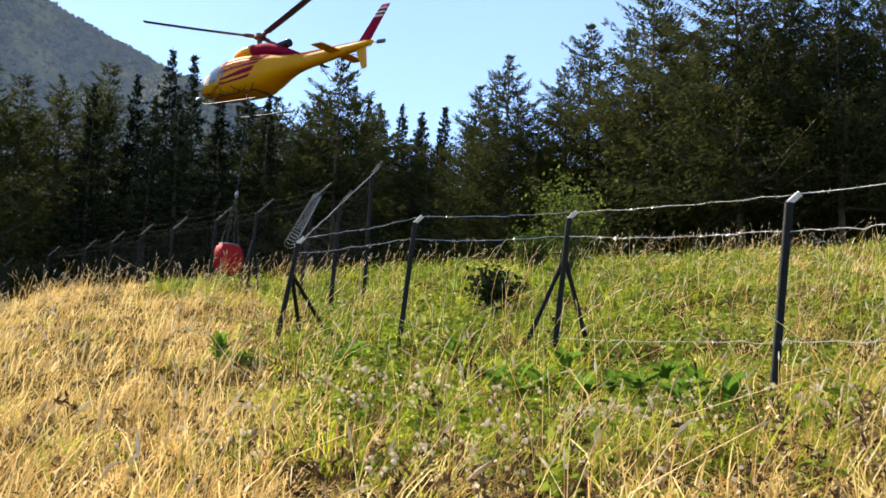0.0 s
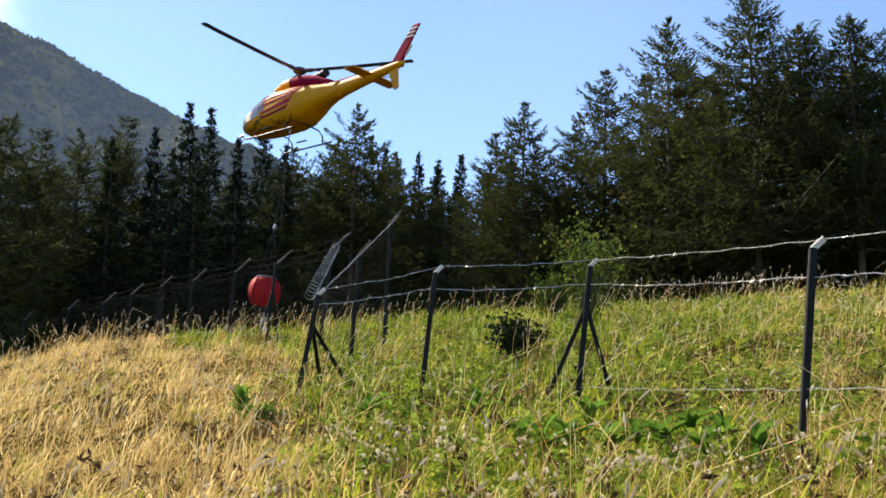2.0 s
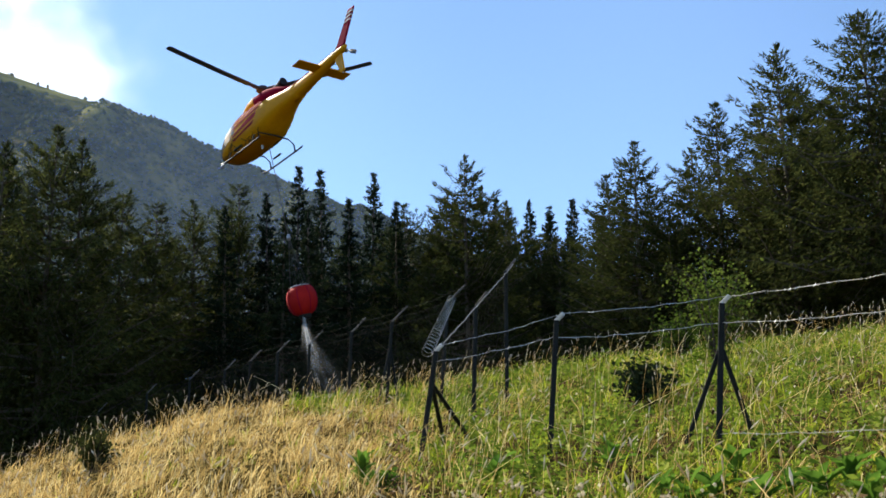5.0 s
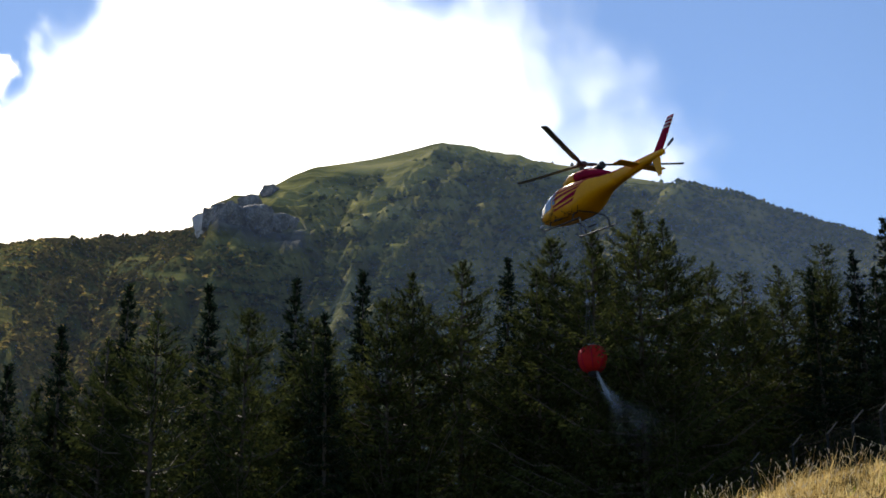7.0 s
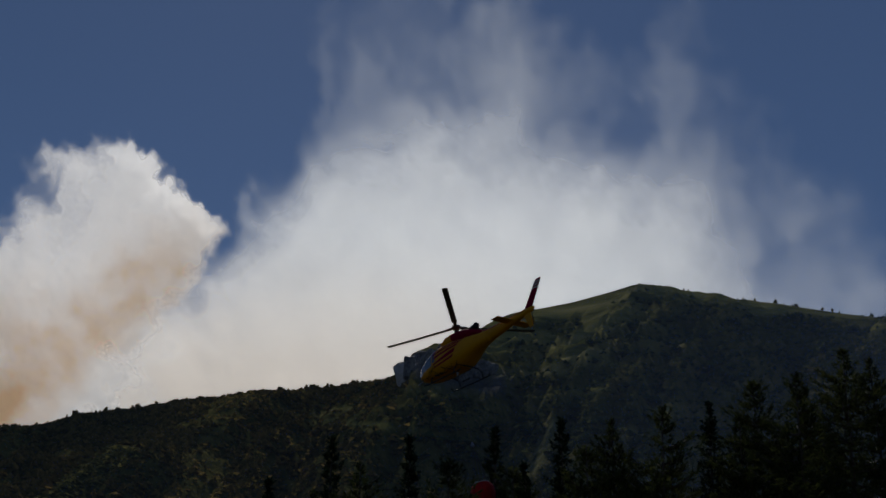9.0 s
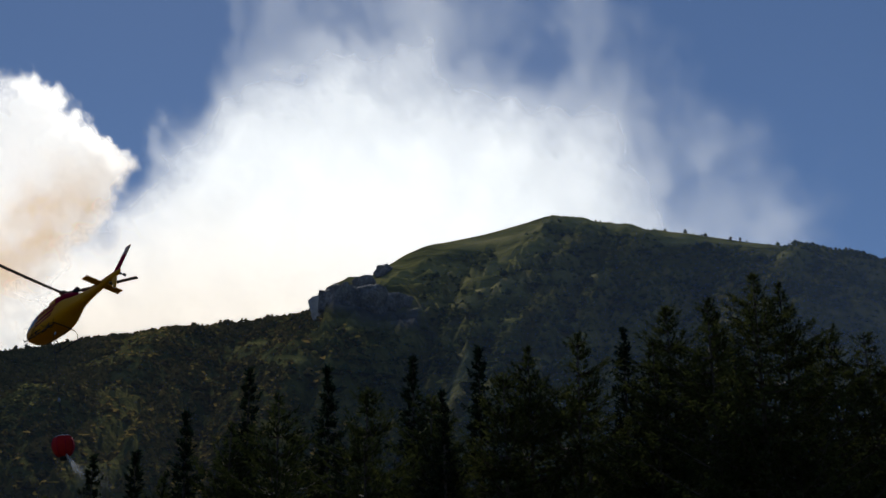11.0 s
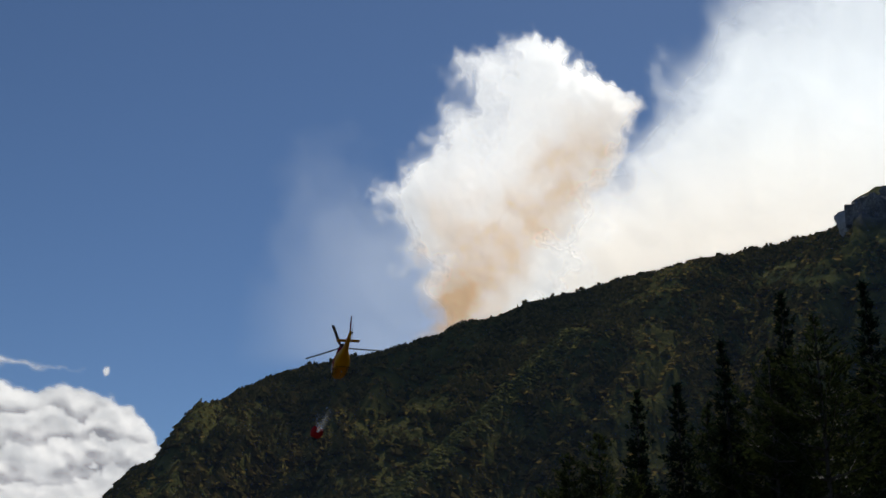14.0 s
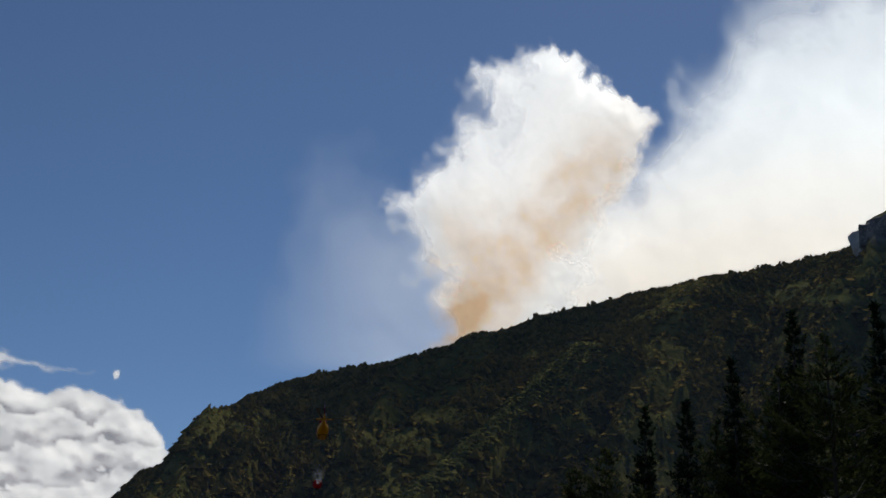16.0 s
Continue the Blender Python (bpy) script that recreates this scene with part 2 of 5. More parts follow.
def mountain_at(az, s):
    """s runs from 0 at the foot to 1 on the ridge, and on to 1.4 down the far side."""
    far, el = curve_at(RIDGE_R, az), curve_at(SKYLINE, az) - (0.2 + 0.14 * step(60, 66, az) if az > 44.2 else 0.04)
    r = FOOT_R + (far - FOOT_R) * min(s, 1) + max(0, s - 1) * 1500
    low = -5.0
    t = min(s, 1)
    e = low + (el - low) * (1 - (1 - t) ** 1.7)
    # spurs and gullies that run down and to the left
    w = az * 0.22 + t * 1.6
    spur = abs(math.sin(w * 1.35 + 1.2 * fbm((az * 0.05, t * 2, 1.7), 2)))
    rough = fbm((az * 0.18, t * 5.0, 9.0), 5)
    ribs = abs(fbm((az * 0.42 + t * 5.5, az * 0.1 - t * 1.2, 6.0), 4))
    calm = 1 - 0.85 * math.exp(-((az - spur_line(e)) / 3.2) ** 2)
    e += math.sin(math.pi * t) * calm * (3.4 * (spur - 0.5) + 1.3 * rough - 2.6 * ribs)
    e += 1.8 * math.exp(-((az - spur_line(e + 1.8)) / (2.6 if az < spur_line(e + 1.8) else 0.7)) ** 2) * min(1, max(0, (15.6 - e) / 2))
    # grassy terraces under the summit
    if 24 < az < 45 and t > 0.5:
        ease = min(1, (az - 24) / 3) * min(1, (45 - az) / 2) * min(1, (t - 0.5) / 0.15) * min(1, (1 - t) / 0.16)
        wave = e * 2.1 + 1.7 * fbm((az * 0.16, e * 0.3, 3.3), 3) + 0.1 * az
        e += 0.23 * ease * (math.sin(2 * math.pi * wave) + 0.5 * fbm((az * 1.1, e * 2.2, 5.5), 4))
    # scree gully
    e -= 0.5 * math.exp(-((az - 37.7 + 0.5 * (e - 16)) / 0.7) ** 2) * max(0, 1 - abs(e - 16.2) / 2.2)
    z = math.tan(radians(e)) * min(r, far) - max(0, s - 1) * 420
    return polar(az, r, z)


def turf_at(az, el):
    """How far the woods give way to grass: broken level strips under the summit, a thin cap along the ridge."""
    streak = fbm((az * 0.33, el * 2.3, 3.3), 4)
    top = curve_at(SKYLINE, az)
    face = step(29.5, 35.0, az) * step(44.3, 42.0, az)
    strips = step(0.0, 0.55, (el - 18.6) / 4.2 - 0.12 + 0.62 * streak) * face
    cap = step(0.9, 0.25, top - el + 0.5 * streak) * step(17.0, 24.0, az) * step(44.0, 41.0, az)
    low = 0.85 * step(0.22, 0.55, streak) * step(14.5, 17, el) * step(26, 31, az) * step(60, 44, az)
    return max(strips, cap, low)


def step(a, b, x):
    t = min(1.0, max(0.0, (x - a) / (b - a)))
    return t * t * (3 - 2 * t)


def build_mountain():
    azs = [-60 + 3 * i for i in range(20)] + [0.35 * i for i in range(252)]
    ss = [i / 80 for i in range(40)] + [0.5 + i / 240 for i in range(121)] + [1.04, 1.15, 1.4]
    verts = [mountain_at(a, s) for s in ss for a in azs]
    n = len(azs)
    faces = [(i * n + k, i * n + k + 1, (i + 1) * n + k + 1, (i + 1) * n + k) for i in range(len(ss) - 1) for k in range(n - 1)]
    ob = part("mountain", verts, faces, MOUNTAIN, smooth=True)
    rock, scree, turf = [], [], []
    for v in verts:
        az = math.degrees(math.atan2(-v[0], v[1]))
        el = math.degrees(math.atan2(v[2], math.hypot(v[0], v[1])))
        turf.append(turf_at(az, el))
        ragged = fbm((az * 0.8, el * 1.2, 2.0), 4)
        rock.append(max(0, min(1, 1.4 - abs(az - 41.6) / 2.4 + ragged)) * max(0, min(1, 1.3 - abs(el - 19.3 + 0.25 * (41.6 - az)) / 0.6 + 0.8 * ragged)))
        scree.append(max(0, min(1, 1.3 - abs(az - 37.7 + 0.5 * (el - 16)) / 0.45 + 2.2 * ragged)) * max(0, min(1, 1.6 - abs(el - 16.1) / 1.2)))
    for key, values in (("bare_rock", rock), ("scree", scree), ("turf", turf)):
        ob.data.attributes.new(key, "FLOAT", "POINT").data.foreach_set("value", values)
    tagged(ob, "dark wooded mountain with a grassy summit and rocky edge", "mountain", kind="structure")


def mountain_material():
    """Woods low down, grass and rock bands towards the summit."""
    m, tree, b = material("mountain_slope", 1.0)
    b.inputs["Specular IOR Level"].default_value = 0.0
    at = tree.nodes.new("ShaderNodeTexCoord").outputs["Object"]
    big = node(tree, "ShaderNodeTexNoise", Scale=0.006, Detail=6.0, Roughness=0.62)
    small = node(tree, "ShaderNodeTexNoise", Scale=0.06, Detail=5.0, Roughness=0.7)
    tree.links.new(at, big.inputs["Vector"])
    tree.links.new(at, small.inputs["Vector"])
    squash = tree.nodes.new("ShaderNodeMapping")
    squash.inputs["Scale"].default_value = (0.25, 0.25, 1.6)
    tree.links.new(at, squash.inputs[0])
    bands = node(tree, "ShaderNodeTexNoise", Scale=0.022, Detail=6.0, Roughness=0.6)
    tree.links.new(squash.outputs[0], bands.inputs["Vector"])
    blend = node(tree, "ShaderNodeMath")
    blend.operation = "MULTIPLY_ADD"
    blend.inputs[1].default_value, half = 0.5, node(tree, "ShaderNodeMath")
    half.operation = "MULTIPLY"
    half.inputs[1].default_value = 0.5
    tree.links.new(big.outputs[0], half.inputs[0])
    tree.links.new(small.outputs[0], blend.inputs[0])
    tree.links.new(half.outputs[0], blend.inputs[2])
    woods = ramp(tree, blend.outputs[0], [(0.3, (0.03, 0.034, 0.012)), (0.5, (0.10, 0.095, 0.028)), (0.68, (0.22, 0.175, 0.055))])
    turf = ramp(tree, bands.outputs[0], [(0.36, (0.05, 0.055, 0.018)), (0.45, (0.12, 0.12, 0.036)), (0.53, (0.22, 0.205, 0.062)), (0.66, (0.36, 0.31, 0.115))])
    grown = tree.nodes.new("ShaderNodeAttribute")
    grown.attribute_name = "turf"
    mix = tree.nodes.new("ShaderNodeMix")
    mix.data_type = "RGBA"
    tree.links.new(grown.outputs["Fac"], mix.inputs[0])
    tree.links.new(woods, mix.inputs[6])
    tree.links.new(turf, mix.inputs[7])
    top = mix.outputs[2]
    stone = ramp(tree, bands.outputs[0], [(0.35, (0.04, 0.04, 0.042)), (0.5, (0.10, 0.098, 0.098)), (0.65, (0.19, 0.185, 0.18))])
    gravel = ramp(tree, small.outputs[0], [(0.35, (0.07, 0.075, 0.028)), (0.6, (0.27, 0.25, 0.11))])
    for key, colour in (("bare_rock", stone), ("scree", gravel)):
        where = tree.nodes.new("ShaderNodeAttribute")
        where.attribute_name = key
        lay = tree.nodes.new("ShaderNodeMix")
        lay.data_type = "RGBA"
        tree.links.new(where.outputs["Fac"], lay.inputs[0])
        tree.links.new(top, lay.inputs[6])
        tree.links.new(colour, lay.inputs[7])
        top = lay.outputs[2]
    tree.links.new(top, b.inputs["Base Color"])
    k = node(tree, "ShaderNodeBump", Strength=0.8, Distance=6.0)
    tree.links.new(small.outputs[0], k.inputs["Height"])
    tree.links.new(k.outputs[0], b.inputs["Normal"])
    return m


MOUNTAIN = mountain_material()
build_mountain()


def build_mountain_woods():
    """Far woods on the slope: small ragged spindles, one mesh."""
    rng = random.Random(5)
    verts, faces, pines = [], [], []
    for _ in range(84000):
        az, s = rng.uniform(8, 79), rng.uniform(0.12, 1.0) ** 0.8
        p = mountain_at(az, s)
        el = math.degrees(math.atan2(p.z, math.hypot(p.x, p.y)))
        if 6 < el < 15.4 and abs(az - spur_line(el) + 0.35 - 0.3 * fbm((el, 1, 1), 3)) < 0.8 and rng.random() < 0.95:
            continue
        if rng.random() < 1.1 * turf_at(az, el) - 0.05:
            continue
        if 14.3 < el < 17.8 and abs(az - 37.7 + 0.5 * (el - 16)) < 0.5 + 0.5 * fbm((az * 0.8, el * 1.2, 2.0), 3):
            continue
        if 39.2 < az < 44.2 and 18.3 < el + 0.25 * (41.6 - az):
            continue
        if az > 43 and abs(math.sin((az * 0.22 + s * 1.6) * 1.35 + 1.2 * fbm((az * 0.05, s * 2, 1.7), 2))) > 0.93 and rng.random() < 0.75:
            continue
        grove = 1.0 + 0.9 * fbm((p.x * 0.02, p.y * 0.02, p.z * 0.02), 3)
        h, w = rng.uniform(1.6, 4.4) * max(0.5, grove), rng.uniform(1.5, 3.8) * max(0.6, grove)
        n, a0 = len(verts), rng.uniform(0, 6)
        for k in range(4):
            a = a0 + k * math.pi / 2
            q = w * rng.uniform(0.7, 1.3)
            verts.append(p + Vector((q * math.cos(a), q * math.sin(a), h * rng.uniform(-0.15, 0.3))))
        verts.append(p + Vector((rng.uniform(-0.6, 0.6), rng.uniform(-0.6, 0.6), h)))
        for k in range(4):
            (pines if az < 43.5 + rng.gauss(0, 1.5) else faces).append((n + k, n + (k + 1) % 4, n + 4))
    # single trees and small groups that stand out along the ridge
    for _ in range(420):
        az = rng.uniform(11, 31) if rng.random() < 0.3 else rng.uniform(44.6, 73)
        if fbm((az * 1.7, 0.4, 8.0), 3) < -0.05 + rng.uniform(0, 0.25):
            continue
        p = mountain_at(az, 1.0)
        h, n = rng.uniform(1.8, 5.6), len(verts)
        w = h * rng.uniform(0.32, 0.6)
        for z, q in ((-0.3, 0.8), (0.35, 1.0), (0.75, 0.75)):
            a0 = rng.uniform(0, 6)
            for k in range(5):
                a, o = a0 + k * 2 * math.pi / 5, q * w * rng.uniform(0.7, 1.25)
                verts.append(p + Vector((o * math.cos(a), o * math.sin(a), h * (z + rng.uniform(-0.06, 0.06)))))
        verts.append(p + Vector((0, 0, h)))
        for i in range(2):
            faces += [(n + 5 * i + k, n + 5 * i + (k + 1) % 5, n + 5 * i + 5 + (k + 1) % 5, n + 5 * i + 5 + k) for k in range(5)]
        faces += [(n + 10 + k, n + 10 + (k + 1) % 5, n + 15) for k in range(5)]
    for mat, those, label in ((FAR_TREE, faces, "olive and brown broadleaf woods covering the mountain side"), (FAR_PINE, pines, "dark green pine woods below the mountain's summit")):
        used = sorted({i for f in those for i in f})
        place = {i: k for k, i in enumerate(used)}
        ob = part("far_woods", [verts[i] for i in used], [tuple(place[i] for i in f) for f in those], mat)
        tagged(ob, label, "woods", kind="stuff")


ROCK = blotched("grey_rock", [(0.35, (0.045, 0.046, 0.05)), (0.5, (0.12, 0.12, 0.122)), (0.68, (0.34, 0.335, 0.33))], 0.07, bump=0.9, fine=8, bump_size=2.0)


PALE_ROCK = blotched("pale_rock", [(0.3, (0.3, 0.3, 0.3)), (0.6, (0.5, 0.49, 0.48)), (0.8, (0.62, 0.61, 0.6))], 0.08, bump=0.9, fine=8, bump_size=2.0)


def build_crags():
    """Bare grey crags where the summit ridge breaks off."""
    for k, (az, el, w, h) in enumerate([(43.95, 19.1, 10, 13), (43.5, 19.45, 11, 13), (42.9, 19.6, 13, 14), (42.3, 19.45, 14, 14), (41.6, 19.55, 14, 14), (40.9, 19.45, 13, 12), (40.2, 19.4, 12, 9), (41.9, 20.25, 11, 9), (41.0, 20.75, 10, 8)]):
        bm = bmesh.new()
        bmesh.ops.create_icosphere(bm, subdivisions=3, radius=1.0)
        for v in bm.verts:
            d = v.co.copy()
            f = 1 + 0.35 * fbm((d.x * 1.4 + 7 * k, d.y * 1.4, d.z * 1.4), 4)
            v.co = Vector((math.copysign(abs(d.x) ** 0.6, d.x) * w * f, math.copysign(abs(d.y) ** 0.6, d.y) * w * f, math.copysign(abs(d.z) ** 0.6, d.z) * h * f))
        me = bpy.data.meshes.new("crag")
        bm.to_mesh(me)
        bm.free()
        me.materials.append(PALE_ROCK if k == 0 else ROCK)
        ob = new("crag", me)
        ob.location = min((mountain_at(az, 0.6 + 0.005 * q) for q in range(81)), key=lambda p: abs(math.degrees(math.atan2(p.z, math.hypot(p.x, p.y))) - el))
        tagged(ob, "pale rock crag at the break of the ridge" if k == 0 else "bare grey rock crag on the mountain's ridge", "rock", "crags of the ridge")


build_crags()
FAR_TREE = leafy("far_tree", [(0.1, (0.062, 0.060, 0.017)), (0.4, (0.14, 0.116, 0.033)), (0.65, (0.23, 0.17, 0.05)), (0.95, (0.27, 0.19, 0.06))], 0.45, 0.8, 0.02)
FAR_PINE = leafy("far_pine", [(0.1, (0.03, 0.042, 0.016)), (0.5, (0.075, 0.092, 0.03)), (0.95, (0.15, 0.15, 0.045))], 0.35, 0.8, 0.015)
build_mountain_woods()


def build_scrub():
    """Pale scrub and turf added along the bare rib; the pale colour stands in for sunlight on it."""
    rng = random.Random(6)
    verts, faces = [], []
    for _ in range(52000):
        s = rng.uniform(0.2, 0.95)
        az = rng.uniform(52, 70)
        p = mountain_at(az, s)
        el = math.degrees(math.atan2(p.z, math.hypot(p.x, p.y)))
        if not 5 < el < 15.3 or abs(az - spur_line(el) + 0.4 - rng.gauss(0, 0.45)) > 0.45:
            continue
        h, w, n, a0 = rng.uniform(0.8, 2.2), rng.uniform(1.2, 2.8), len(verts), rng.uniform(0, 6)
        for k in range(5):
            a = a0 + k * 2 * math.pi / 5
            verts.append(p + Vector((w * math.cos(a), w * math.sin(a), rng.uniform(-0.3, 0.5))))
        verts.append(p + Vector((rng.uniform(-1, 1), rng.uniform(-1, 1), h)))
        faces += [(n + k, n + (k + 1) % 5, n + 5) for k in range(5)]
    tagged(part("far_scrub", verts, faces, SCRUB), "scrub coloured pale as sunlit along a rib of the mountain", "scrub", kind="stuff")


SCRUB = leafy("sun_pale_scrub", [(0.2, (0.15, 0.15, 0.042)), (0.6, (0.26, 0.235, 0.072)), (0.9, (0.36, 0.31, 0.12))], 0.4, 0.8, 0.02)
build_scrub()


# ---- trees ----
def tree_meshes(name, rng, height, kind):
    """Trunk, limbs and needle sprays of one conifer; the base at the origin."""
    spruce = kind == "spruce"
    lean = Vector((rng.uniform(-0.015, 0.015), rng.uniform(-0.015, 0.015), 0))
    stem = [Vector((0, 0, height * k / 8)) + lean * height * (k / 8) ** 2 for k in range(9)]
    trunk = tube([stem[0] - Vector((0, 0, 2.0))] + stem, [0.2] + [0.012 * height * (1 - k / 8.3) + 0.012 for k in range(9)], 7)
    limbs, verts, faces = [], [], []
    bare = 0.06 if spruce else (0.36 if kind == "tall" else 0.1)
    reach = height * (0.215 if spruce else 0.36)
    levels = int(height * (2.8 if spruce else 2.5))
    for i in range(levels):
        f = bare + (1 - bare) * (i + rng.random()) / levels
        z = f * height
        g = (f - bare) / (1 - bare)
        shape = (1 - g) ** (0.96 if spruce else 0.76) * (0.6 + 0.4 * min(1, g * 5 + 0.2))
        for _ in range(5 if spruce else 6):
            if rng.random() < 0.12:
                continue
            a = rng.uniform(0, 2 * math.pi)
            length = reach * shape * rng.uniform(0.55, 1.25) + 0.12
            droop = (-0.32 if spruce else -0.08) + 0.5 * g + rng.uniform(-0.15, 0.15)
            out = Vector((math.cos(a), math.sin(a), droop)).normalized()
            base = Vector((0, 0, z)) + lean * height * f * f
            tip = base + out * length + Vector((0, 0, 0.12 * length))
            mid = base + out * length * 0.5 - Vector((0, 0, 0.06 * length))
            limbs.append(tube([base, mid, tip], [0.02 + 0.010 * length, 0.010 + 0.005 * length, 0.004], 3, False))
            flat = Vector((-math.sin(a), math.cos(a), 0))
            for _ in range(int(3 + length * (36 if spruce else 36))):
                u = rng.uniform(0.08, 1.0) ** 0.8
                c = (base.lerp(mid, u * 2) if u < 0.5 else mid.lerp(tip, u * 2 - 1))
                spread = rng.gauss(0, 0.16) * length * (1.15 - u)
                hang = abs(rng.gauss(0, 0.11)) * (0.4 + length * 0.3)
                c = c + flat * spread - Vector((0, 0, hang))
                size = rng.uniform(0.5, 1.2) * min(0.25, 0.10 + 0.1 * length)
                way = (out * rng.uniform(0.3, 1.0) + flat * (math.copysign(0.7, spread) * rng.random()) + Vector((0, 0, rng.gauss(-0.35 if g < 0.75 else 0.25, 0.35)))).normalized()
                side = way.cross(Vector((rng.gauss(0, 1), rng.gauss(0, 1), rng.gauss(0, 1)))).normalized() * rng.uniform(0.013, 0.028) * (1.7 if spruce else 1.35)
                n = len(verts)
                verts += [c - side, c + way * size, c + side]
                faces.append((n, n + 1, n + 2))
    # twigs that fill the crown between the limbs, denser towards the stem
    shift = rng.uniform(0, 50)
    for _ in range({"spruce": 4300, "tall": 4000}.get(kind, 4600)):
        g = 1 - math.sqrt(rng.random()) if rng.random() < 0.8 else rng.random()
        f = bare + (1 - bare) * g
        a = rng.uniform(0, 2 * math.pi)
        ragged = 0.78 + 0.55 * fbm((math.cos(a) * 1.3 + shift, math.sin(a) * 1.3, f * height * 0.9), 3)
        depth = rng.random() ** 0.62
        rad = reach * (1 - g) ** (0.96 if spruce else 0.76) * ragged * (0.12 + 0.85 * depth) * (0.6 + 0.4 * min(1, g * 5 + 0.2))
        out = Vector((math.cos(a), math.sin(a), 0))
        c = lean * height * f * f + out * rad + Vector((0, 0, f * height - 0.22 * rad))
        way = (out * rng.uniform(0.2, 1.0) + Vector((rng.gauss(0, 0.3), rng.gauss(0, 0.3), rng.gauss(0.3 if g > 0.8 else -0.4, 0.35)))).normalized()
        side = way.cross(Vector((rng.gauss(0, 1), rng.gauss(0, 1), rng.gauss(0, 1)))).normalized() * (0.022 + 0.095 * (1 - depth) * rng.random()) * (1.4 if spruce else 1.1)
        n = len(verts)
        verts += [c - side, c + way * rng.uniform(0.12, 0.26), c + side]
        faces.append((n, n + 1, n + 2))
    return [("trunk", *joined(trunk, *limbs), BARK), ("crown", verts, faces, SPRUCE if spruce else LARCH)]


LARCH_LABEL = "feathery green larch tree standing at the meadow's edge"
SPRUCE_LABEL = "dark pointed spruce tree standing in the wood"


def model_tree(kind, seed, height=14.0):
    rng = random.Random(seed)
    ob = tagged(new("spruce_tree" if kind == "spruce" else "larch_tree"), SPRUCE_LABEL if kind == "spruce" else LARCH_LABEL, "tree", "trees of the wood")
    for name, v, f, m in tree_meshes(kind, rng, height, kind):
        part(name, v, f, m, ob)
    return ob


# azimuth, elevation of the tip, distance, kind
TREES = [(-2.6, 19.1, 66, 0), (-1.7, 17.7, 69, 0), (-3.5, 17.3, 69, 0), (4.1, 17.4, 73, 0), (6.0, 17.2, 73, 0), (-5.6, 18.6, 70, 0), (-8.6, 20.2, 66, 0), (-10.3, 20.6, 65, 0), (-6.4, 20.5, 66, 0), (-9.4, 22.5, 62, 0), (-11.6, 19.8, 70, 2), (-13.3, 23.4, 58, 2), (-15.4, 21.9, 60, 2), (-17.6, 22.1, 57, 2),
         (-19.6, 21.3, 60, 2), (-10.6, 20.0, 74, 0), (-5.0, 17.0, 70, 0), (-7.8, 17.5, 72, 0), (-4.2, 15.6, 64, 0), (5.1, 18.9, 70, 0), (12.8, 18.45, 76, 1),
         (11.55, 18.3, 76, 1), (9.4, 18.2, 78, 1), (10.4, 17.0, 72, 1), (14.0, 17.2, 72, 1), (8.3, 16.9, 72, 1), (13.4, 16.4, 69, 1), (12.1, 16.6, 70, 1), (15.9, 16.6, 69, 1), (7.6, 16.8, 74, 0), (3.2, 16.7, 80, 0), (1.4, 16.2, 84, 1), (0.2, 15.7, 86, 1), (-0.8, 16.0, 84, 0), (2.4, 15.6, 88, 0), (4.0, 15.9, 84, 1), (-3.6, 15.8, 82, 0), (-1.6, 15.4, 90, 0), (0.8, 15.2, 78, 0), (6.0, 15.4, 80, 0), (8.6, 15.8, 84, 0), (10.5, 15.6, 82, 0),
         (6.6, 16.3, 72, 0), (15.3, 17.7, 74, 0), (17.2, 16.9, 72, 0), (19.0, 16.8, 70, 0), (23.7, 19.8, 64, 0), (22.3, 19.1, 66, 0), (25.8, 18.9, 66, 0),
         (27.3, 18.7, 70, 0), (20.6, 17.0, 70, 0), (29.8, 17.9, 72, 1), (28.3, 17.3, 68, 0), (31.9, 17.8, 70, 0), (33.9, 17.1, 70, 0), (36.3, 17.25, 74, 1),
         (39.4, 17.0, 74, 1), (35.1, 16.2, 68, 0), (37.8, 15.4, 66, 1), (38.6, 15.3, 70, 0), (41.6, 15.6, 66, 0), (43.1, 16.5, 74, 1), (45.4, 15.3, 66, 0),
         (46.8, 16.4, 76, 1), (47.6, 14.0, 72, 0), (49.4, 14.4, 74, 1), (51.6, 12.6, 72, 1), (53.5, 12.4, 74, 1), (55.0, 10.6, 70, 0), (56.8, 9.7, 70, 0), (58.6, 7.8, 70, 0),
         (-2.3, 16.6, 92, 1), (-1.1, 16.4, 94, 1), (0.1, 16.7, 92, 1), (1.0, 16.5, 90, 1), (1.9, 16.8, 93, 1), (2.9, 16.6, 94, 1), (3.7, 16.9, 92, 1)]
FRONT = sorted((t[0], t[1]) for t in TREES)


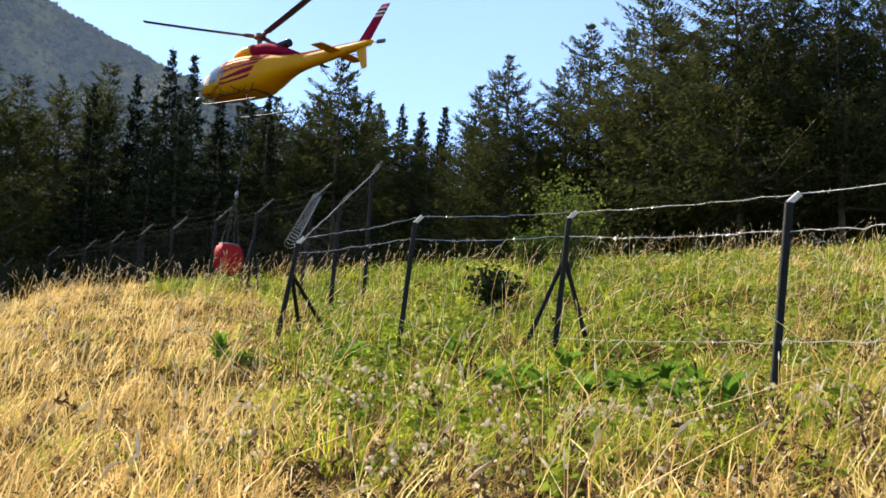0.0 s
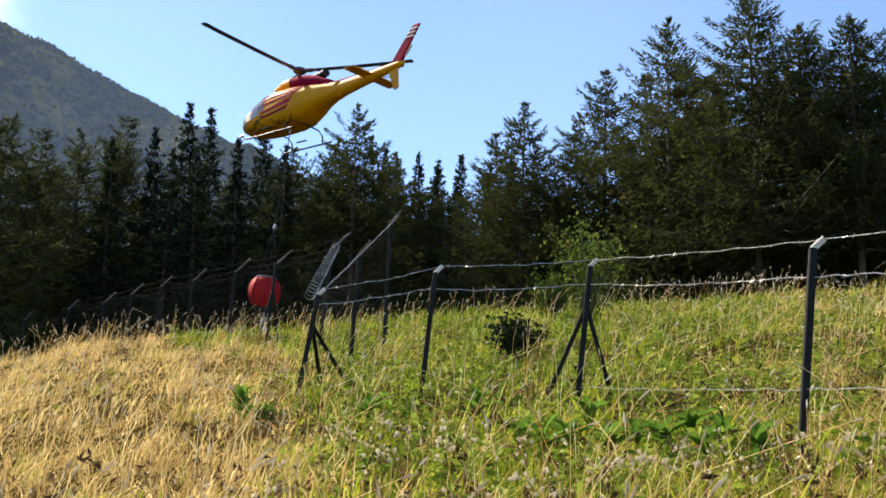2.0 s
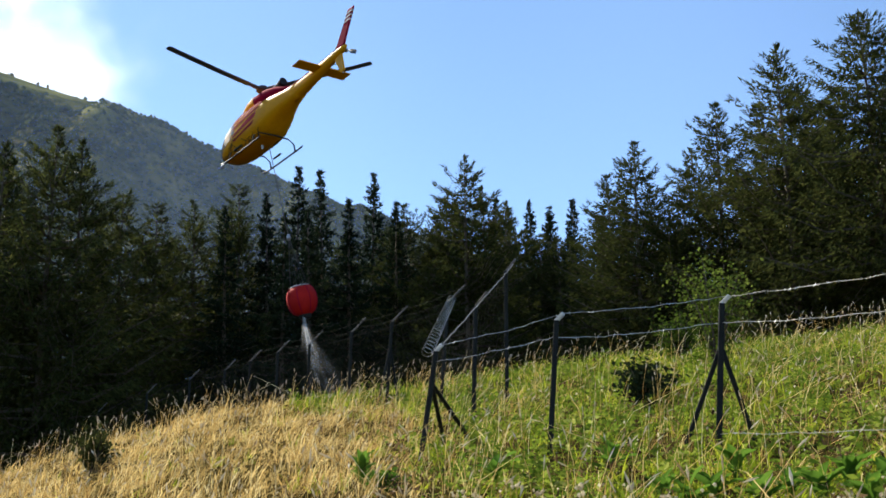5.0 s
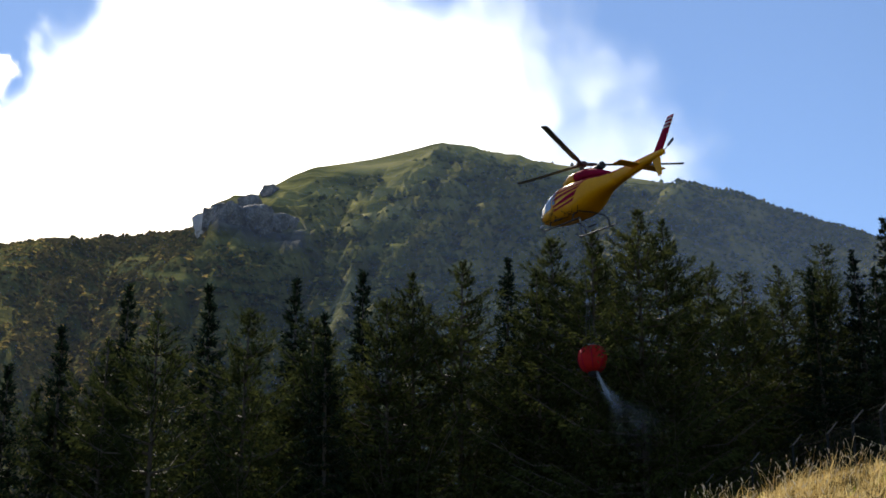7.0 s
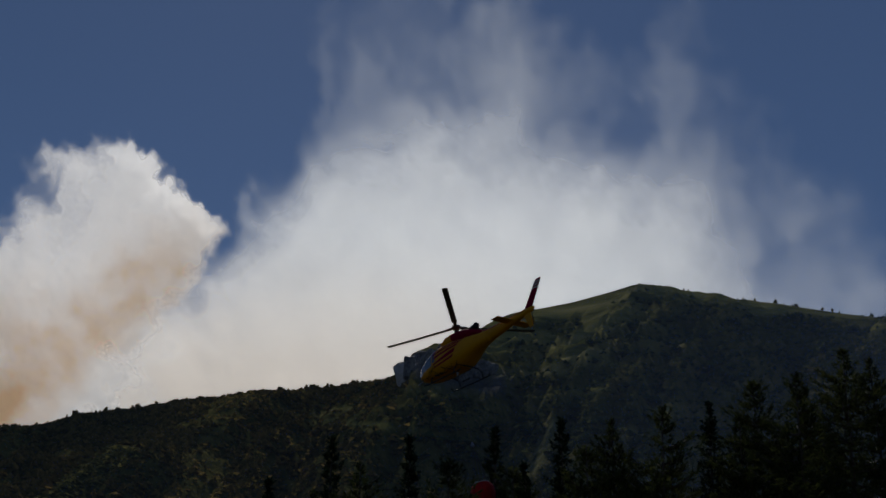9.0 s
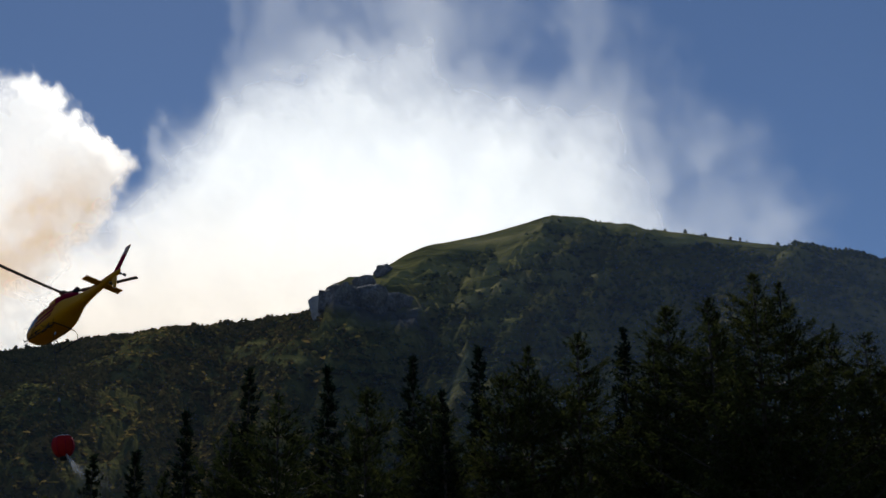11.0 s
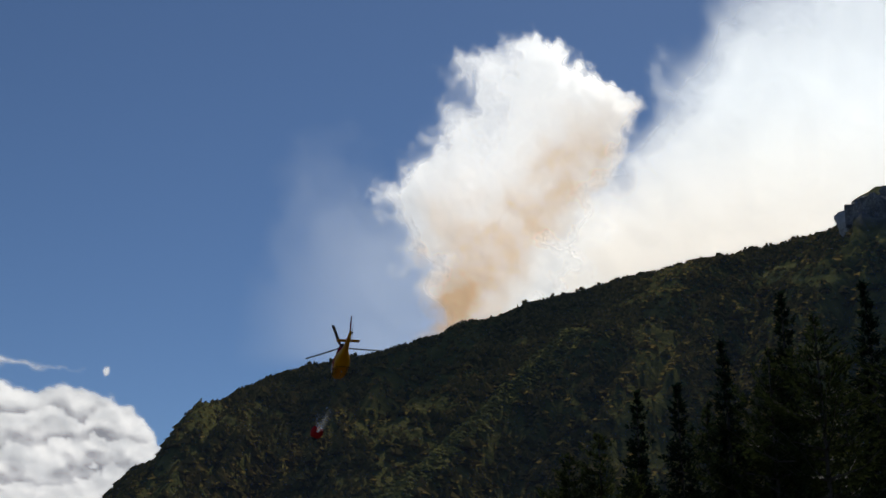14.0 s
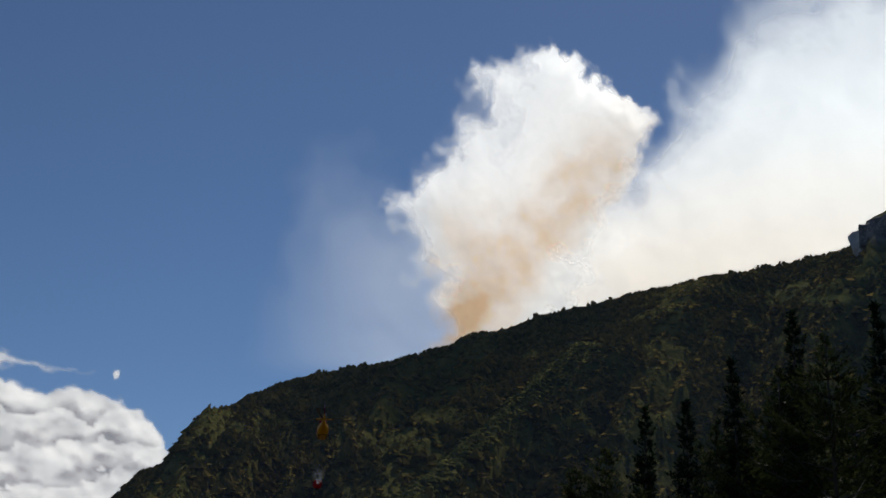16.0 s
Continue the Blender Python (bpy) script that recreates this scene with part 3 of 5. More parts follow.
def plant_trees():
    rng = random.Random(11)
    models = {0: [model_tree("larch", 20 + k) for k in range(5)], 1: [model_tree("spruce", 40 + k) for k in range(3)],
              2: [model_tree("tall", 60 + k) for k in range(2)]}
    used = set()

    def plant(az, el, r, kind):
        base = ground_z(az, r) - 0.2
        h = math.tan(radians(el)) * r - base
        s = h / 14.0
        if s < 0.25:
            return
        pick = rng.choice(models[kind])
        at = polar(az, r, base)
        m = Matrix.LocRotScale(at, Euler((0, 0, rng.uniform(0, 6.28))), None)
        wide = s ** 0.85
        if pick in used:
            ob = copy_thing(pick, m)
        else:
            ob = pick
            used.add(pick)
            ob.matrix_basis = m
        ob.scale = (wide, wide, s)

    for az, el, r, kind in TREES:
        plant(az, el, r, kind)
    az = -27.0
    while az < 60:
        el = curve_at(FRONT, az) - rng.uniform(0.9, 2.9)
        if az < -19:
            el = 21 - rng.uniform(0, 3)
        plant(az, el, 82 + rng.uniform(-6, 8), 2 if az < -11 else 1 if rng.random() < (0.85 if 6 < az < 16 else 0.3) else 0)
        az += rng.uniform(2.6, 3.9)


plant_trees()


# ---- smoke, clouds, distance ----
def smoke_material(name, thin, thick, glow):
    """Smoke: the mesh's own density lets the sky through; sooty parts turn brown. Emission stands in for scattered
    sunlight.
    """
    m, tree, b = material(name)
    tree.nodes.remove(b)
    dens, soot_and_shade = tree.nodes.new("ShaderNodeAttribute"), tree.nodes.new("ShaderNodeAttribute")
    dens.attribute_name, soot_and_shade.attribute_name = "smoke_cover", "soot_and_shade"
    colour = ramp(tree, soot_and_shade.outputs["Fac"], [(0.0, thin), (0.45, [a * 0.42 + b * 0.58 for a, b in zip(thick, thin)]), (1.0, thick)])
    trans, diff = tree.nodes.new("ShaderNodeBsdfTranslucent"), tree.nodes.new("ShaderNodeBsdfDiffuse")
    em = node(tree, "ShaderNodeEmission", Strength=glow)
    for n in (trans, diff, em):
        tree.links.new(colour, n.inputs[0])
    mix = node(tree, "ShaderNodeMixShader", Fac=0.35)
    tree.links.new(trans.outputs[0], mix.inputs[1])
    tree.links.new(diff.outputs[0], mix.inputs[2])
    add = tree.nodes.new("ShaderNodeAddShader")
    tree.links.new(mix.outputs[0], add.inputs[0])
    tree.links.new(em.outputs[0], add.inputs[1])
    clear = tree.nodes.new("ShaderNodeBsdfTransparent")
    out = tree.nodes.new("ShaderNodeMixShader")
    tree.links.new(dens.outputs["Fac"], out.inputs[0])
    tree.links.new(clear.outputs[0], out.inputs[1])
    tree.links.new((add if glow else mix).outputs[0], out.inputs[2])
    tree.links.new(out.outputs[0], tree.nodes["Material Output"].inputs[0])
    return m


def billow(name, mat, parent, r, az0, az1, el0, el1, nu, nv, density, soot_and_shade, relief=14.0, seed=0.0):
    """One billowing layer of smoke, far behind the ridge."""
    verts, dens, brown = [], [], []
    for j in range(nv):
        for i in range(nu):
            az, el = az0 + (az1 - az0) * i / (nu - 1), el0 + (el1 - el0) * j / (nv - 1)
            d = density(az, el, seed)
            dens.append(d)
            brown.append(soot_and_shade(az, el, seed))
            bulge = relief * fbm((az * 0.35, el * 0.35, seed + 4), 4)
            verts.append(sky_at(az, el, r - bulge))
    faces, keep = [], {}
    for j in range(nv - 1):
        for i in range(nu - 1):
            q = (j * nu + i, j * nu + i + 1, (j + 1) * nu + i + 1, (j + 1) * nu + i)
            if max(dens[k] for k in q) > 0.004:
                faces.append(tuple(keep.setdefault(k, len(keep)) for k in q))
    order = list(keep)
    ob = part(name, [verts[k] for k in order], faces, mat, parent, smooth=True)
    for key, values in (("smoke_cover", dens), ("soot_and_shade", brown)):
        ob.data.attributes.new(key, "FLOAT", "POINT").data.foreach_set("value", [values[k] for k in order])
    return ob


# azimuth of the column's two edges at each elevation, and of its sooty core
PLUME_LEFT = [(8, 63.6), (15, 64.0), (16.5, 64.2), (18, 64.7), (20, 65.7), (21.4, 66.1), (22.4, 65.3), (23.8, 63.9), (24.6, 63.2), (25.2, 62.9), (25.9, 63.3), (26.7, 63.6), (27.3, 62.9), (27.9, 61.0), (28.4, 58.6), (29.2, 56.5)]
PLUME_RIGHT = [(8, 60.5), (15, 58.6), (16, 57.0), (17, 55.6), (19.4, 54.8), (22.6, 54.2), (24.0, 53.3), (25.0, 52.9), (25.7, 53.1), (26.3, 54.6), (27.2, 56.2), (28.0, 57.4), (28.6, 58.6), (29.2, 60.5)]
PLUME_CORE = [(8, 63.0), (15.4, 63.1), (17, 61.9), (18.7, 60.3), (20.4, 57.8), (22.9, 56.2), (24.8, 54.9), (28, 53.5)]


def churn(az, el, k, seed, octaves=5):
    return fbm((az * k + seed, el * k, seed * 0.7), octaves)


def plume_density(az, el, seed):
    # slow swirls are shared by all layers, fine curls differ from layer to layer
    a = az + 0.75 * churn(az, el, 0.55, 3.0) + 0.36 * (0.3 + 0.7 * step(18, 23, el)) * churn(az, el, 1.7, seed)
    e = el + 0.65 * churn(az, el, 0.6, 11.0) + 0.34 * (0.3 + 0.7 * step(18, 23, el)) * churn(az, el, 1.7, seed + 5)
    to_left, to_right = curve_at(PLUME_LEFT, e) - a, a - curve_at(PLUME_RIGHT, e)
    d = min(to_left / 2.4, to_right / (1.0 + 2.4 * step(23.0, 19.0, e)))
    lump = churn(a, e, 0.8, 21.0, 6)
    thin = 1 - 0.55 * step(-1.0, 3.5, (a - 58.8) + 0.35 * (e - 22)) * step(20.5, 25.5, e) * (0.6 + 0.8 * max(0, churn(a, e, 0.7, 31.0, 6) + 0.3))
    holes = 0.55 + 0.45 * step(-0.55, 0.15, lump + 0.55 * d)
    return max(0.0, 0.82 * step(-0.05, 0.95, d + 0.3 * lump) * holes * thin)


def plume_soot(az, el, seed):
    a, e = az + 0.7 * churn(az, el, 0.6, 41.0), el + 0.7 * churn(az, el, 0.6, 47.0)
    rolls = churn(az, el, 0.9, 53.0, 6)
    core = step(3.3, 0.3, abs(a - curve_at(PLUME_CORE, e)) - 0.8 * rolls) * step(26.2, 22.5, e)
    flank = 0.75 * step(2.6, 0.4, abs(a - 62.0) - 1.2 * rolls) * step(22.5, 19.5, e)
    foot = step(18.2, 15.8, e + 1.3 * rolls) * step(1.9, 0.5, abs(a - 62.6 + 0.9 * (e - 16)))
    return min(1.0, 0.04 + 0.6 * max(core, flank) * (0.9 + 0.35 * rolls) + 0.8 * foot)


VEIL_TOP = [(14, 18), (18, 22), (22, 26), (25, 29.5), (28, 32), (31.5, 34), (36, 35), (38, 36.5), (41, 38.5), (44, 38), (46.5, 36), (48.5, 34), (50, 31.5), (51.5, 28.5), (53, 25.5), (57, 23.5), (62, 23.5), (66, 24), (69.5, 25), (71, 21), (74, 14)]


def veil_density(az, el, seed):
    k = 0.2
    a, e = az + 2.2 * churn(az, el, k, 4.0) + 0.5 * churn(az, el, 0.9, seed), el + 1.8 * churn(az, el, k, 9.0) + 0.4 * churn(az, el, 0.9, seed + 3)
    d = (curve_at(VEIL_TOP, a) - e) / (15.0 - 8.5 * step(48, 54, a))
    lump = churn(a, e * 0.8, 0.22, 13.0, 6)
    fine = churn(a, e, 0.8, seed + 1, 5)
    west = step(57 - 0.5 * max(0, e - 21), 63 - 0.5 * max(0, e - 21), a)
    thin = (1 - 0.83 * west) * (0.05 * step(13, 18, az) + 0.95 * step(16, 39, a)) * step(13, 17, az) * (1 - 0.5 * step(23, 33, e))
    return max(0.0, 0.9 * step(-0.05, 0.95, d + 0.24 * lump + 0.06 * fine) * (0.62 + 0.38 * step(-0.4, 0.35, lump + 1.1 * d)) * thin * step(73, 65, az) * step(13.0, 14.4, el))


# Both smokes glow of themselves, in place of sun scattered through them.
SMOKE = smoke_material("sun_glow_smoke", (0.95, 0.945, 0.925), (0.70, 0.50, 0.31), 0.95)
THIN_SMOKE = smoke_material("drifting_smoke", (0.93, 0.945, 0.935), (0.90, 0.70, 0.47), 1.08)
SPRAY = smoke_material("water_mist", (0.85, 0.87, 0.9), (0.8, 0.8, 0.8), 0.0)


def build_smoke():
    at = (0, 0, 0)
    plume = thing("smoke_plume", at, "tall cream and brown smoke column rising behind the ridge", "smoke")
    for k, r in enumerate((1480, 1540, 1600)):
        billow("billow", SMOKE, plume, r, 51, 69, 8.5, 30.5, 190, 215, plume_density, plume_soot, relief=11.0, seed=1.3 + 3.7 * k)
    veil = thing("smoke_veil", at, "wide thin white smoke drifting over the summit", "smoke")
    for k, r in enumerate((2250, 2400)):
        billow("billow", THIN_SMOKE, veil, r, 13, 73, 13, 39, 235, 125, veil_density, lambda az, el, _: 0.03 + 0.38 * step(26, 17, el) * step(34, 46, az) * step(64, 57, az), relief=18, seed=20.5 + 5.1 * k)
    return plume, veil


smoke_plume, smoke_veil = build_smoke()


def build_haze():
    """A tinted see-through sheet that stands in for the thin blue valley haze between the wood and the mountain."""
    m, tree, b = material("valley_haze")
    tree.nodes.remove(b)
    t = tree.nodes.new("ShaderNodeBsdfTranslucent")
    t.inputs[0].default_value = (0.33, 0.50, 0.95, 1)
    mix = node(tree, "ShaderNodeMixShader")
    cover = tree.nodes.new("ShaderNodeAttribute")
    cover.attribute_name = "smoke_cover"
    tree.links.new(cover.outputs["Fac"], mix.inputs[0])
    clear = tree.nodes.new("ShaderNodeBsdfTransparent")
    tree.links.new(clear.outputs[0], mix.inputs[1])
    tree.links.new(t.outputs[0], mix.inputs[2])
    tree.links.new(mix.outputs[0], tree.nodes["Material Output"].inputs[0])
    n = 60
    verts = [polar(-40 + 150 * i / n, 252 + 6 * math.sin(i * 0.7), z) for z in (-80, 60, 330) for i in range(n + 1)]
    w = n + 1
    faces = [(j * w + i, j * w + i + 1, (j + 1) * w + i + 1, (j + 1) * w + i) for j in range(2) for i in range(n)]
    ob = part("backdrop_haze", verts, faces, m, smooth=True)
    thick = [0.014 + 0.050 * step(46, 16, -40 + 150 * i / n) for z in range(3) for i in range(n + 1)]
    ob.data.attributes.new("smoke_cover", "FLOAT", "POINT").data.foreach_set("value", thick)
    tagged(ob, "thin blue sheet standing for haze in the valley air", "haze", kind="structure")


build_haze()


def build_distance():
    # The blue of far haze is put into the hills' own colour.
    mat = blotched("haze_blue_hills", [(0.3, (0.14, 0.2, 0.3)), (0.7, (0.2, 0.27, 0.38))], 0.002, bump=0)
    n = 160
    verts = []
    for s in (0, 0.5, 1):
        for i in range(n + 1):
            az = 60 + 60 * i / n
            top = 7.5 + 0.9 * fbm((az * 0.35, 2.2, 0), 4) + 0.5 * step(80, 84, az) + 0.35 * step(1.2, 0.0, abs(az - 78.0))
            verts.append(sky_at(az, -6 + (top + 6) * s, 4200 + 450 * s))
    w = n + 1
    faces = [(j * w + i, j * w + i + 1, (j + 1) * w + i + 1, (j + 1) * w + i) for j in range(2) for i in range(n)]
    tagged(part("backdrop_hills", verts, faces, mat, smooth=True), "far mountain chain on the horizon, coloured for haze", "mountains", kind="structure")


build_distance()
# Added glow lifts the clouds as sunlight would; the grey is painted shade.
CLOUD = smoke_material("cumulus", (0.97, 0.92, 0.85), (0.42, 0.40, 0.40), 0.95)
CLOUD_TOP = [(70, 2), (73.2, 7.6), (74.2, 9.3), (75.2, 10.2), (76.2, 11.4), (77.6, 12.1), (79.2, 12.35), (80.3, 12.0), (81.2, 12.15), (84, 12.3), (90, 12.2), (96, 10), (100, 5)]


def cumulus_cover(az, el, seed):
    a, e = az + 0.3 * fbm((az * 1.6, el * 1.6, seed), 5), el + 0.35 * fbm((az * 1.3 + 4, el * 1.3, seed), 5)
    return 0.97 * step(-0.08, 0.22, curve_at(CLOUD_TOP, a) - e)


def cumulus_shade(az, el, seed):
    # shade painted as flat grey bases under each rolling row of bright tops
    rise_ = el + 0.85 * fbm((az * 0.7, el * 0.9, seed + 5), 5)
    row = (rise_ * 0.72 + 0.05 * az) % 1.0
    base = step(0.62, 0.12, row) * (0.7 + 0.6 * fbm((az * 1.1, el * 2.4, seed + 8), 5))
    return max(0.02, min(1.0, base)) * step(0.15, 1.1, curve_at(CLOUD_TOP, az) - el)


def wisp_cover(az, el, seed):
    e = el + 0.25 * fbm((az * 1.4, el * 2.0, seed), 5)
    mid, half = curve_at([(79, 13.0), (82, 13.15), (86, 13.7)], az), curve_at([(79.2, -0.05), (80.5, 0.06), (82.2, 0.14), (83, 0.45), (88, 0.7), (91, -0.1)], az)
    return 0.85 * step(-0.15, 0.25, half - abs(e - mid))


def puff_cover(az, el, seed):
    d = math.hypot(az - 77.6, el - 13.0) + 0.1 * fbm((az * 5, el * 5, seed), 4)
    return 0.85 * step(0.22, 0.05, d)


def build_clouds():
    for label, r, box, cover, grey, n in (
            ("large bright cumulus cloud low over the far valley", 4100, (72, 98, 6.0, 13.2), cumulus_cover, cumulus_shade, (230, 90)),
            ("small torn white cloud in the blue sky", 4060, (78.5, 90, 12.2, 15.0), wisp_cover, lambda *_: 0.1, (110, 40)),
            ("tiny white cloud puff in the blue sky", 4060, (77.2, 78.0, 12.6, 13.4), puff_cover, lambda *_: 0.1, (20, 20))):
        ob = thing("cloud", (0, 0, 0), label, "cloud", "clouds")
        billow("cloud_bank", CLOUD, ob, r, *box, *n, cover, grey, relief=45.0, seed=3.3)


build_clouds()


# ---- fence ----
FENCE_GROUP = "posts of the wire fence"


def fence_post(foot, head, arm, braces, label, wide=0.075, slim=0.8, cap=None):
    """A square post with a bent arm at its head and slanting braces. foot, head: points; arm: the vector of the bent arm; braces: their feet."""
    foot, head = Vector(foot), Vector(head)
    ob = thing("fence_post", foot, label, "fence post", FENCE_GROUP)
    up = (head - foot)
    part("shaft", *bar(-up.normalized() * 0.4, up, wide, wide, Vector((0, 1, 0.1))), POST, ob)
    if arm:
        part("arm", *bar(up - Vector(arm) * 0.08, up + Vector(arm), wide * slim, wide * slim, Vector((0, 1, 0.1))), cap or DULL, ob, "pale bent arm")
    for b in braces:
        part("brace", *bar(Vector(b) - foot - Vector((0, 0, 0.3)), up * 0.7, wide * 0.8, wide * 0.8, Vector((0, 1, 0.1))), POST, ob)
    return ob


def rise(az, r):
    return ground_at(az, r)


NEAR_LABEL = "weathered dark steel fence post with bent tip paled for sunlight"
# azimuth and distance of the foot, azimuth and elevation of the head, arm, feet of the braces
NEAR_POSTS = [
    (-23.5, 11.2, -24.6, 13.4, ()),
    (-14.5, 12.7, -15.4, 12.55, ()),
    (-5.1, 17.6, -5.7, 11.95, ((-3.2, 17.9), (-6.85, 18.0))),
    (1.85, 19.0, 1.3, 11.6, ()),
    (7.3, 20.6, 6.55, 10.45, ((6.1, 22.3), (4.6, 23.0))),
]


def build_near_fence():
    heads = []
    for az, r, haz, hel, braces in NEAR_POSTS:
        head = sky_at(haz, hel, r)
        arm = Vector((0.10, -0.05, 0.09))
        label = NEAR_LABEL + (", with braces" if braces else "")
        fence_post(rise(az, r), head, arm, [rise(*b) for b in braces], label, cap=TIP)
        heads.append((head + arm, head, rise(az, r)))
    return heads


def wire(points, name="barbed_wire", radius=0.0045, sag=0.03, barbs=True, seed=0, mat=None, label="rusty pale barbed wire strung between the fence posts"):
    """One strand from post to post, sagging, with twisted barbs."""
    rng = random.Random(seed)
    pts = []
    for a, b in zip(points, points[1:]):
        a, b = Vector(a), Vector(b)
        for k in range(16):
            u = k / 16
            pts.append(a.lerp(b, u) + Vector((rng.gauss(0, 0.004), rng.gauss(0, 0.004), -sag * 4 * u * (1 - u) + rng.gauss(0, 0.008))))
    pts.append(Vector(points[-1]))
    pieces = [tube(pts, radius, 4)]
    if barbs:
        for a, b in zip(pts, pts[1:]):
            for k in range(max(1, int((b - a).length / 0.11))):
                c = a.lerp(b, rng.random())
                d = Vector((rng.gauss(0, 1), rng.gauss(0, 1), rng.gauss(0, 1))).normalized() * 0.024
                pieces.append(tube([c - d, c + d], 0.004, 3))
    return tagged(part(name, *joined(*pieces), mat or WIRE), label, "wire", "strands of the fence")


heads = build_near_fence()
wire([h[0] for h in heads[:4]], seed=1)
wire([h[1].lerp(h[2], 0.13) for h in heads[:4]], seed=2, sag=0.05)
wire([h[1].lerp(h[2], f) for h, f in zip(heads[:3], (0.66, 0.66, 0.9))], seed=3, radius=0.005, sag=0.02)
wire([heads[3][0], heads[4][0]], seed=4, radius=0.004)
wire([heads[3][1].lerp(heads[3][2], 0.12), heads[4][1].lerp(heads[4][2], 0.1)], seed=5, radius=0.004)

# the tall enclosure beyond the corner, and its run down to the left
TALL_LABEL = "tall dark enclosure post with an outward bent arm"
FAR_POSTS = [(5.0, 26.0, 4.75, 12.3), (3.5, 29.5, 3.35, 13.75)]
LEFT_POSTS = [(6.4, 30.5, 5.95, 12.5), (8.75, 33.0, 8.45, 11.7), (10.4, 35.5, 10.25, 11.25), (12.2, 38.5, 12.1, 10.75), (13.6, 41.5, 13.5, 10.4), (14.8, 44.5, 14.7, 10.0),
              (15.9, 47.5, 15.8, 9.6), (17.4, 51.0, 17.3, 9.2), (19.2, 55.0, 19.1, 8.6), (21.2, 60.0, 21.1, 7.8)]


def build_far_fence():
    far = []
    for az, r, haz, hel in FAR_POSTS:
        head = sky_at(haz, hel, r)
        fence_post(rise(az, r), head, Vector((0.24, -0.1, 0.26)), (), TALL_LABEL, 0.085, 0.5)
        far.append((head, rise(az, r)))
    left = []
    for k, (az, r, haz, hel) in enumerate(LEFT_POSTS):
        head = sky_at(haz, hel, r)
        props = [rise(az + 0.55, r - 0.3), rise(az - 0.6, r + 0.3)] if k == 1 else []
        fence_post(rise(az, r), head, Vector((0.42, -0.12, 0.36)), props, TALL_LABEL + (", braced" if props else ""), 0.075, 0.55)
        left.append((head, rise(az, r)))
    return far, left


far_heads, left_heads = build_far_fence()
arm_tip = sky_at(3.0, 14.05, 29.3)
wire([heads[4][0], heads[4][0].lerp(arm_tip, 0.5) + Vector((0, 0, -0.02)), arm_tip], radius=0.011, sag=0.01, seed=6, mat=DULL, label="thick bundle of barbed wire rising to the tall post")
for k, drop in enumerate((-0.3, -0.12, 0.05)):
    wire([h[0] + Vector((0.3, -0.1, -drop)) for h in left_heads], radius=0.005, sag=0.06, seed=20 + k, barbs=False, mat=NET, label="dark strand along the arms of the enclosure")


def razor_coil():
    """The sprung coil between the corner and the first arm of the run."""
    a, b = heads[4][0] + Vector((-0.28, 0.3, -0.08)), left_heads[0][0] + Vector((0.1, 0, 0.1))
    mid = a.lerp(b, 0.5)
    pts = []
    for i in range(280):
        u = i / 279
        c = a.lerp(mid, u * 2) if u < 0.5 else mid.lerp(b, u * 2 - 1)
        w = u * 2 * math.pi * 22
        pts.append(c + Vector((0.09 * math.cos(w), 0.03 * math.cos(w), 0.09 * math.sin(w))))
    tagged(part("razor_wire", *tube(pts, 0.004, 4), WIRE), "coiled razor wire stretched to the enclosure post", "wire", "strands of the fence")


razor_coil()


def build_net(posts, label, mesh=0.16):
    """Chain-link between posts: crossing diagonal strands."""
    pieces = []
    for (ha, fa), (hb, fb) in zip(posts, posts[1:]):
        span = (fb - fa).length
        n = int(span / mesh)
        for k in range(-n, n * 2):
            for sign in (1, -1):
                u0, u1 = k / n, (k + sign * 2.0 / mesh * 0.9) / n
                pts = []
                for j in range(2):
                    u, v = (u0, 0.0) if j == 0 else (u1, 1.0)
                    pts.append((u, v))
                (ua, va), (ub, vb) = pts
                lo, hi = sorted((ua, ub))
                if hi < 0 or lo > 1 or ub == ua:
                    continue
                ts = sorted(min(1, max(0, t)) for t in ((0 - ua) / (ub - ua), (1 - ua) / (ub - ua)))
                t0, t1 = max(0, ts[0]), min(1, ts[1])
                if t1 - t0 < 0.02:
                    continue
                ends = []
                for t in (t0, t1):
                    u, v = ua + (ub - ua) * t, va + (vb - va) * t
                    ends.append(fa.lerp(fb, u).lerp(ha.lerp(hb, u), v))
                pieces.append(tube(ends, 0.0018, 3, False))
    tagged(part("chain_link_net", *joined(*pieces), NET), label, "fence net", kind="stuff")


build_net(left_heads, "dark chain-link netting along the enclosure")
build_net([(heads[4][1], heads[4][2])] + far_heads, "dark chain-link netting beside the tall post", 0.4)


# ---- meadow plants ----
AZ_GRID, R_GRID = np.arange(-32, 45, 1.0), np.arange(3, 48, 1.0)
Z_GRID = np.array([[ground_z(a, r) for r in R_GRID] for a in AZ_GRID])


def heights(az, r):
    i = np.clip(((az - AZ_GRID[0])).astype(int), 0, len(AZ_GRID) - 2)
    j = np.clip(((r - R_GRID[0])).astype(int), 0, len(R_GRID) - 2)
    u, v = az - AZ_GRID[i], r - R_GRID[j]
    return (Z_GRID[i, j] * (1 - u) * (1 - v) + Z_GRID[i + 1, j] * u * (1 - v) + Z_GRID[i, j + 1] * (1 - u) * v + Z_GRID[i + 1, j + 1] * u * v)


def patchy(az, r, scale, seed):
    return np.array([noise.noise(Vector((a * scale, b * scale * 2.2, seed))) for a, b in zip(az, r)])


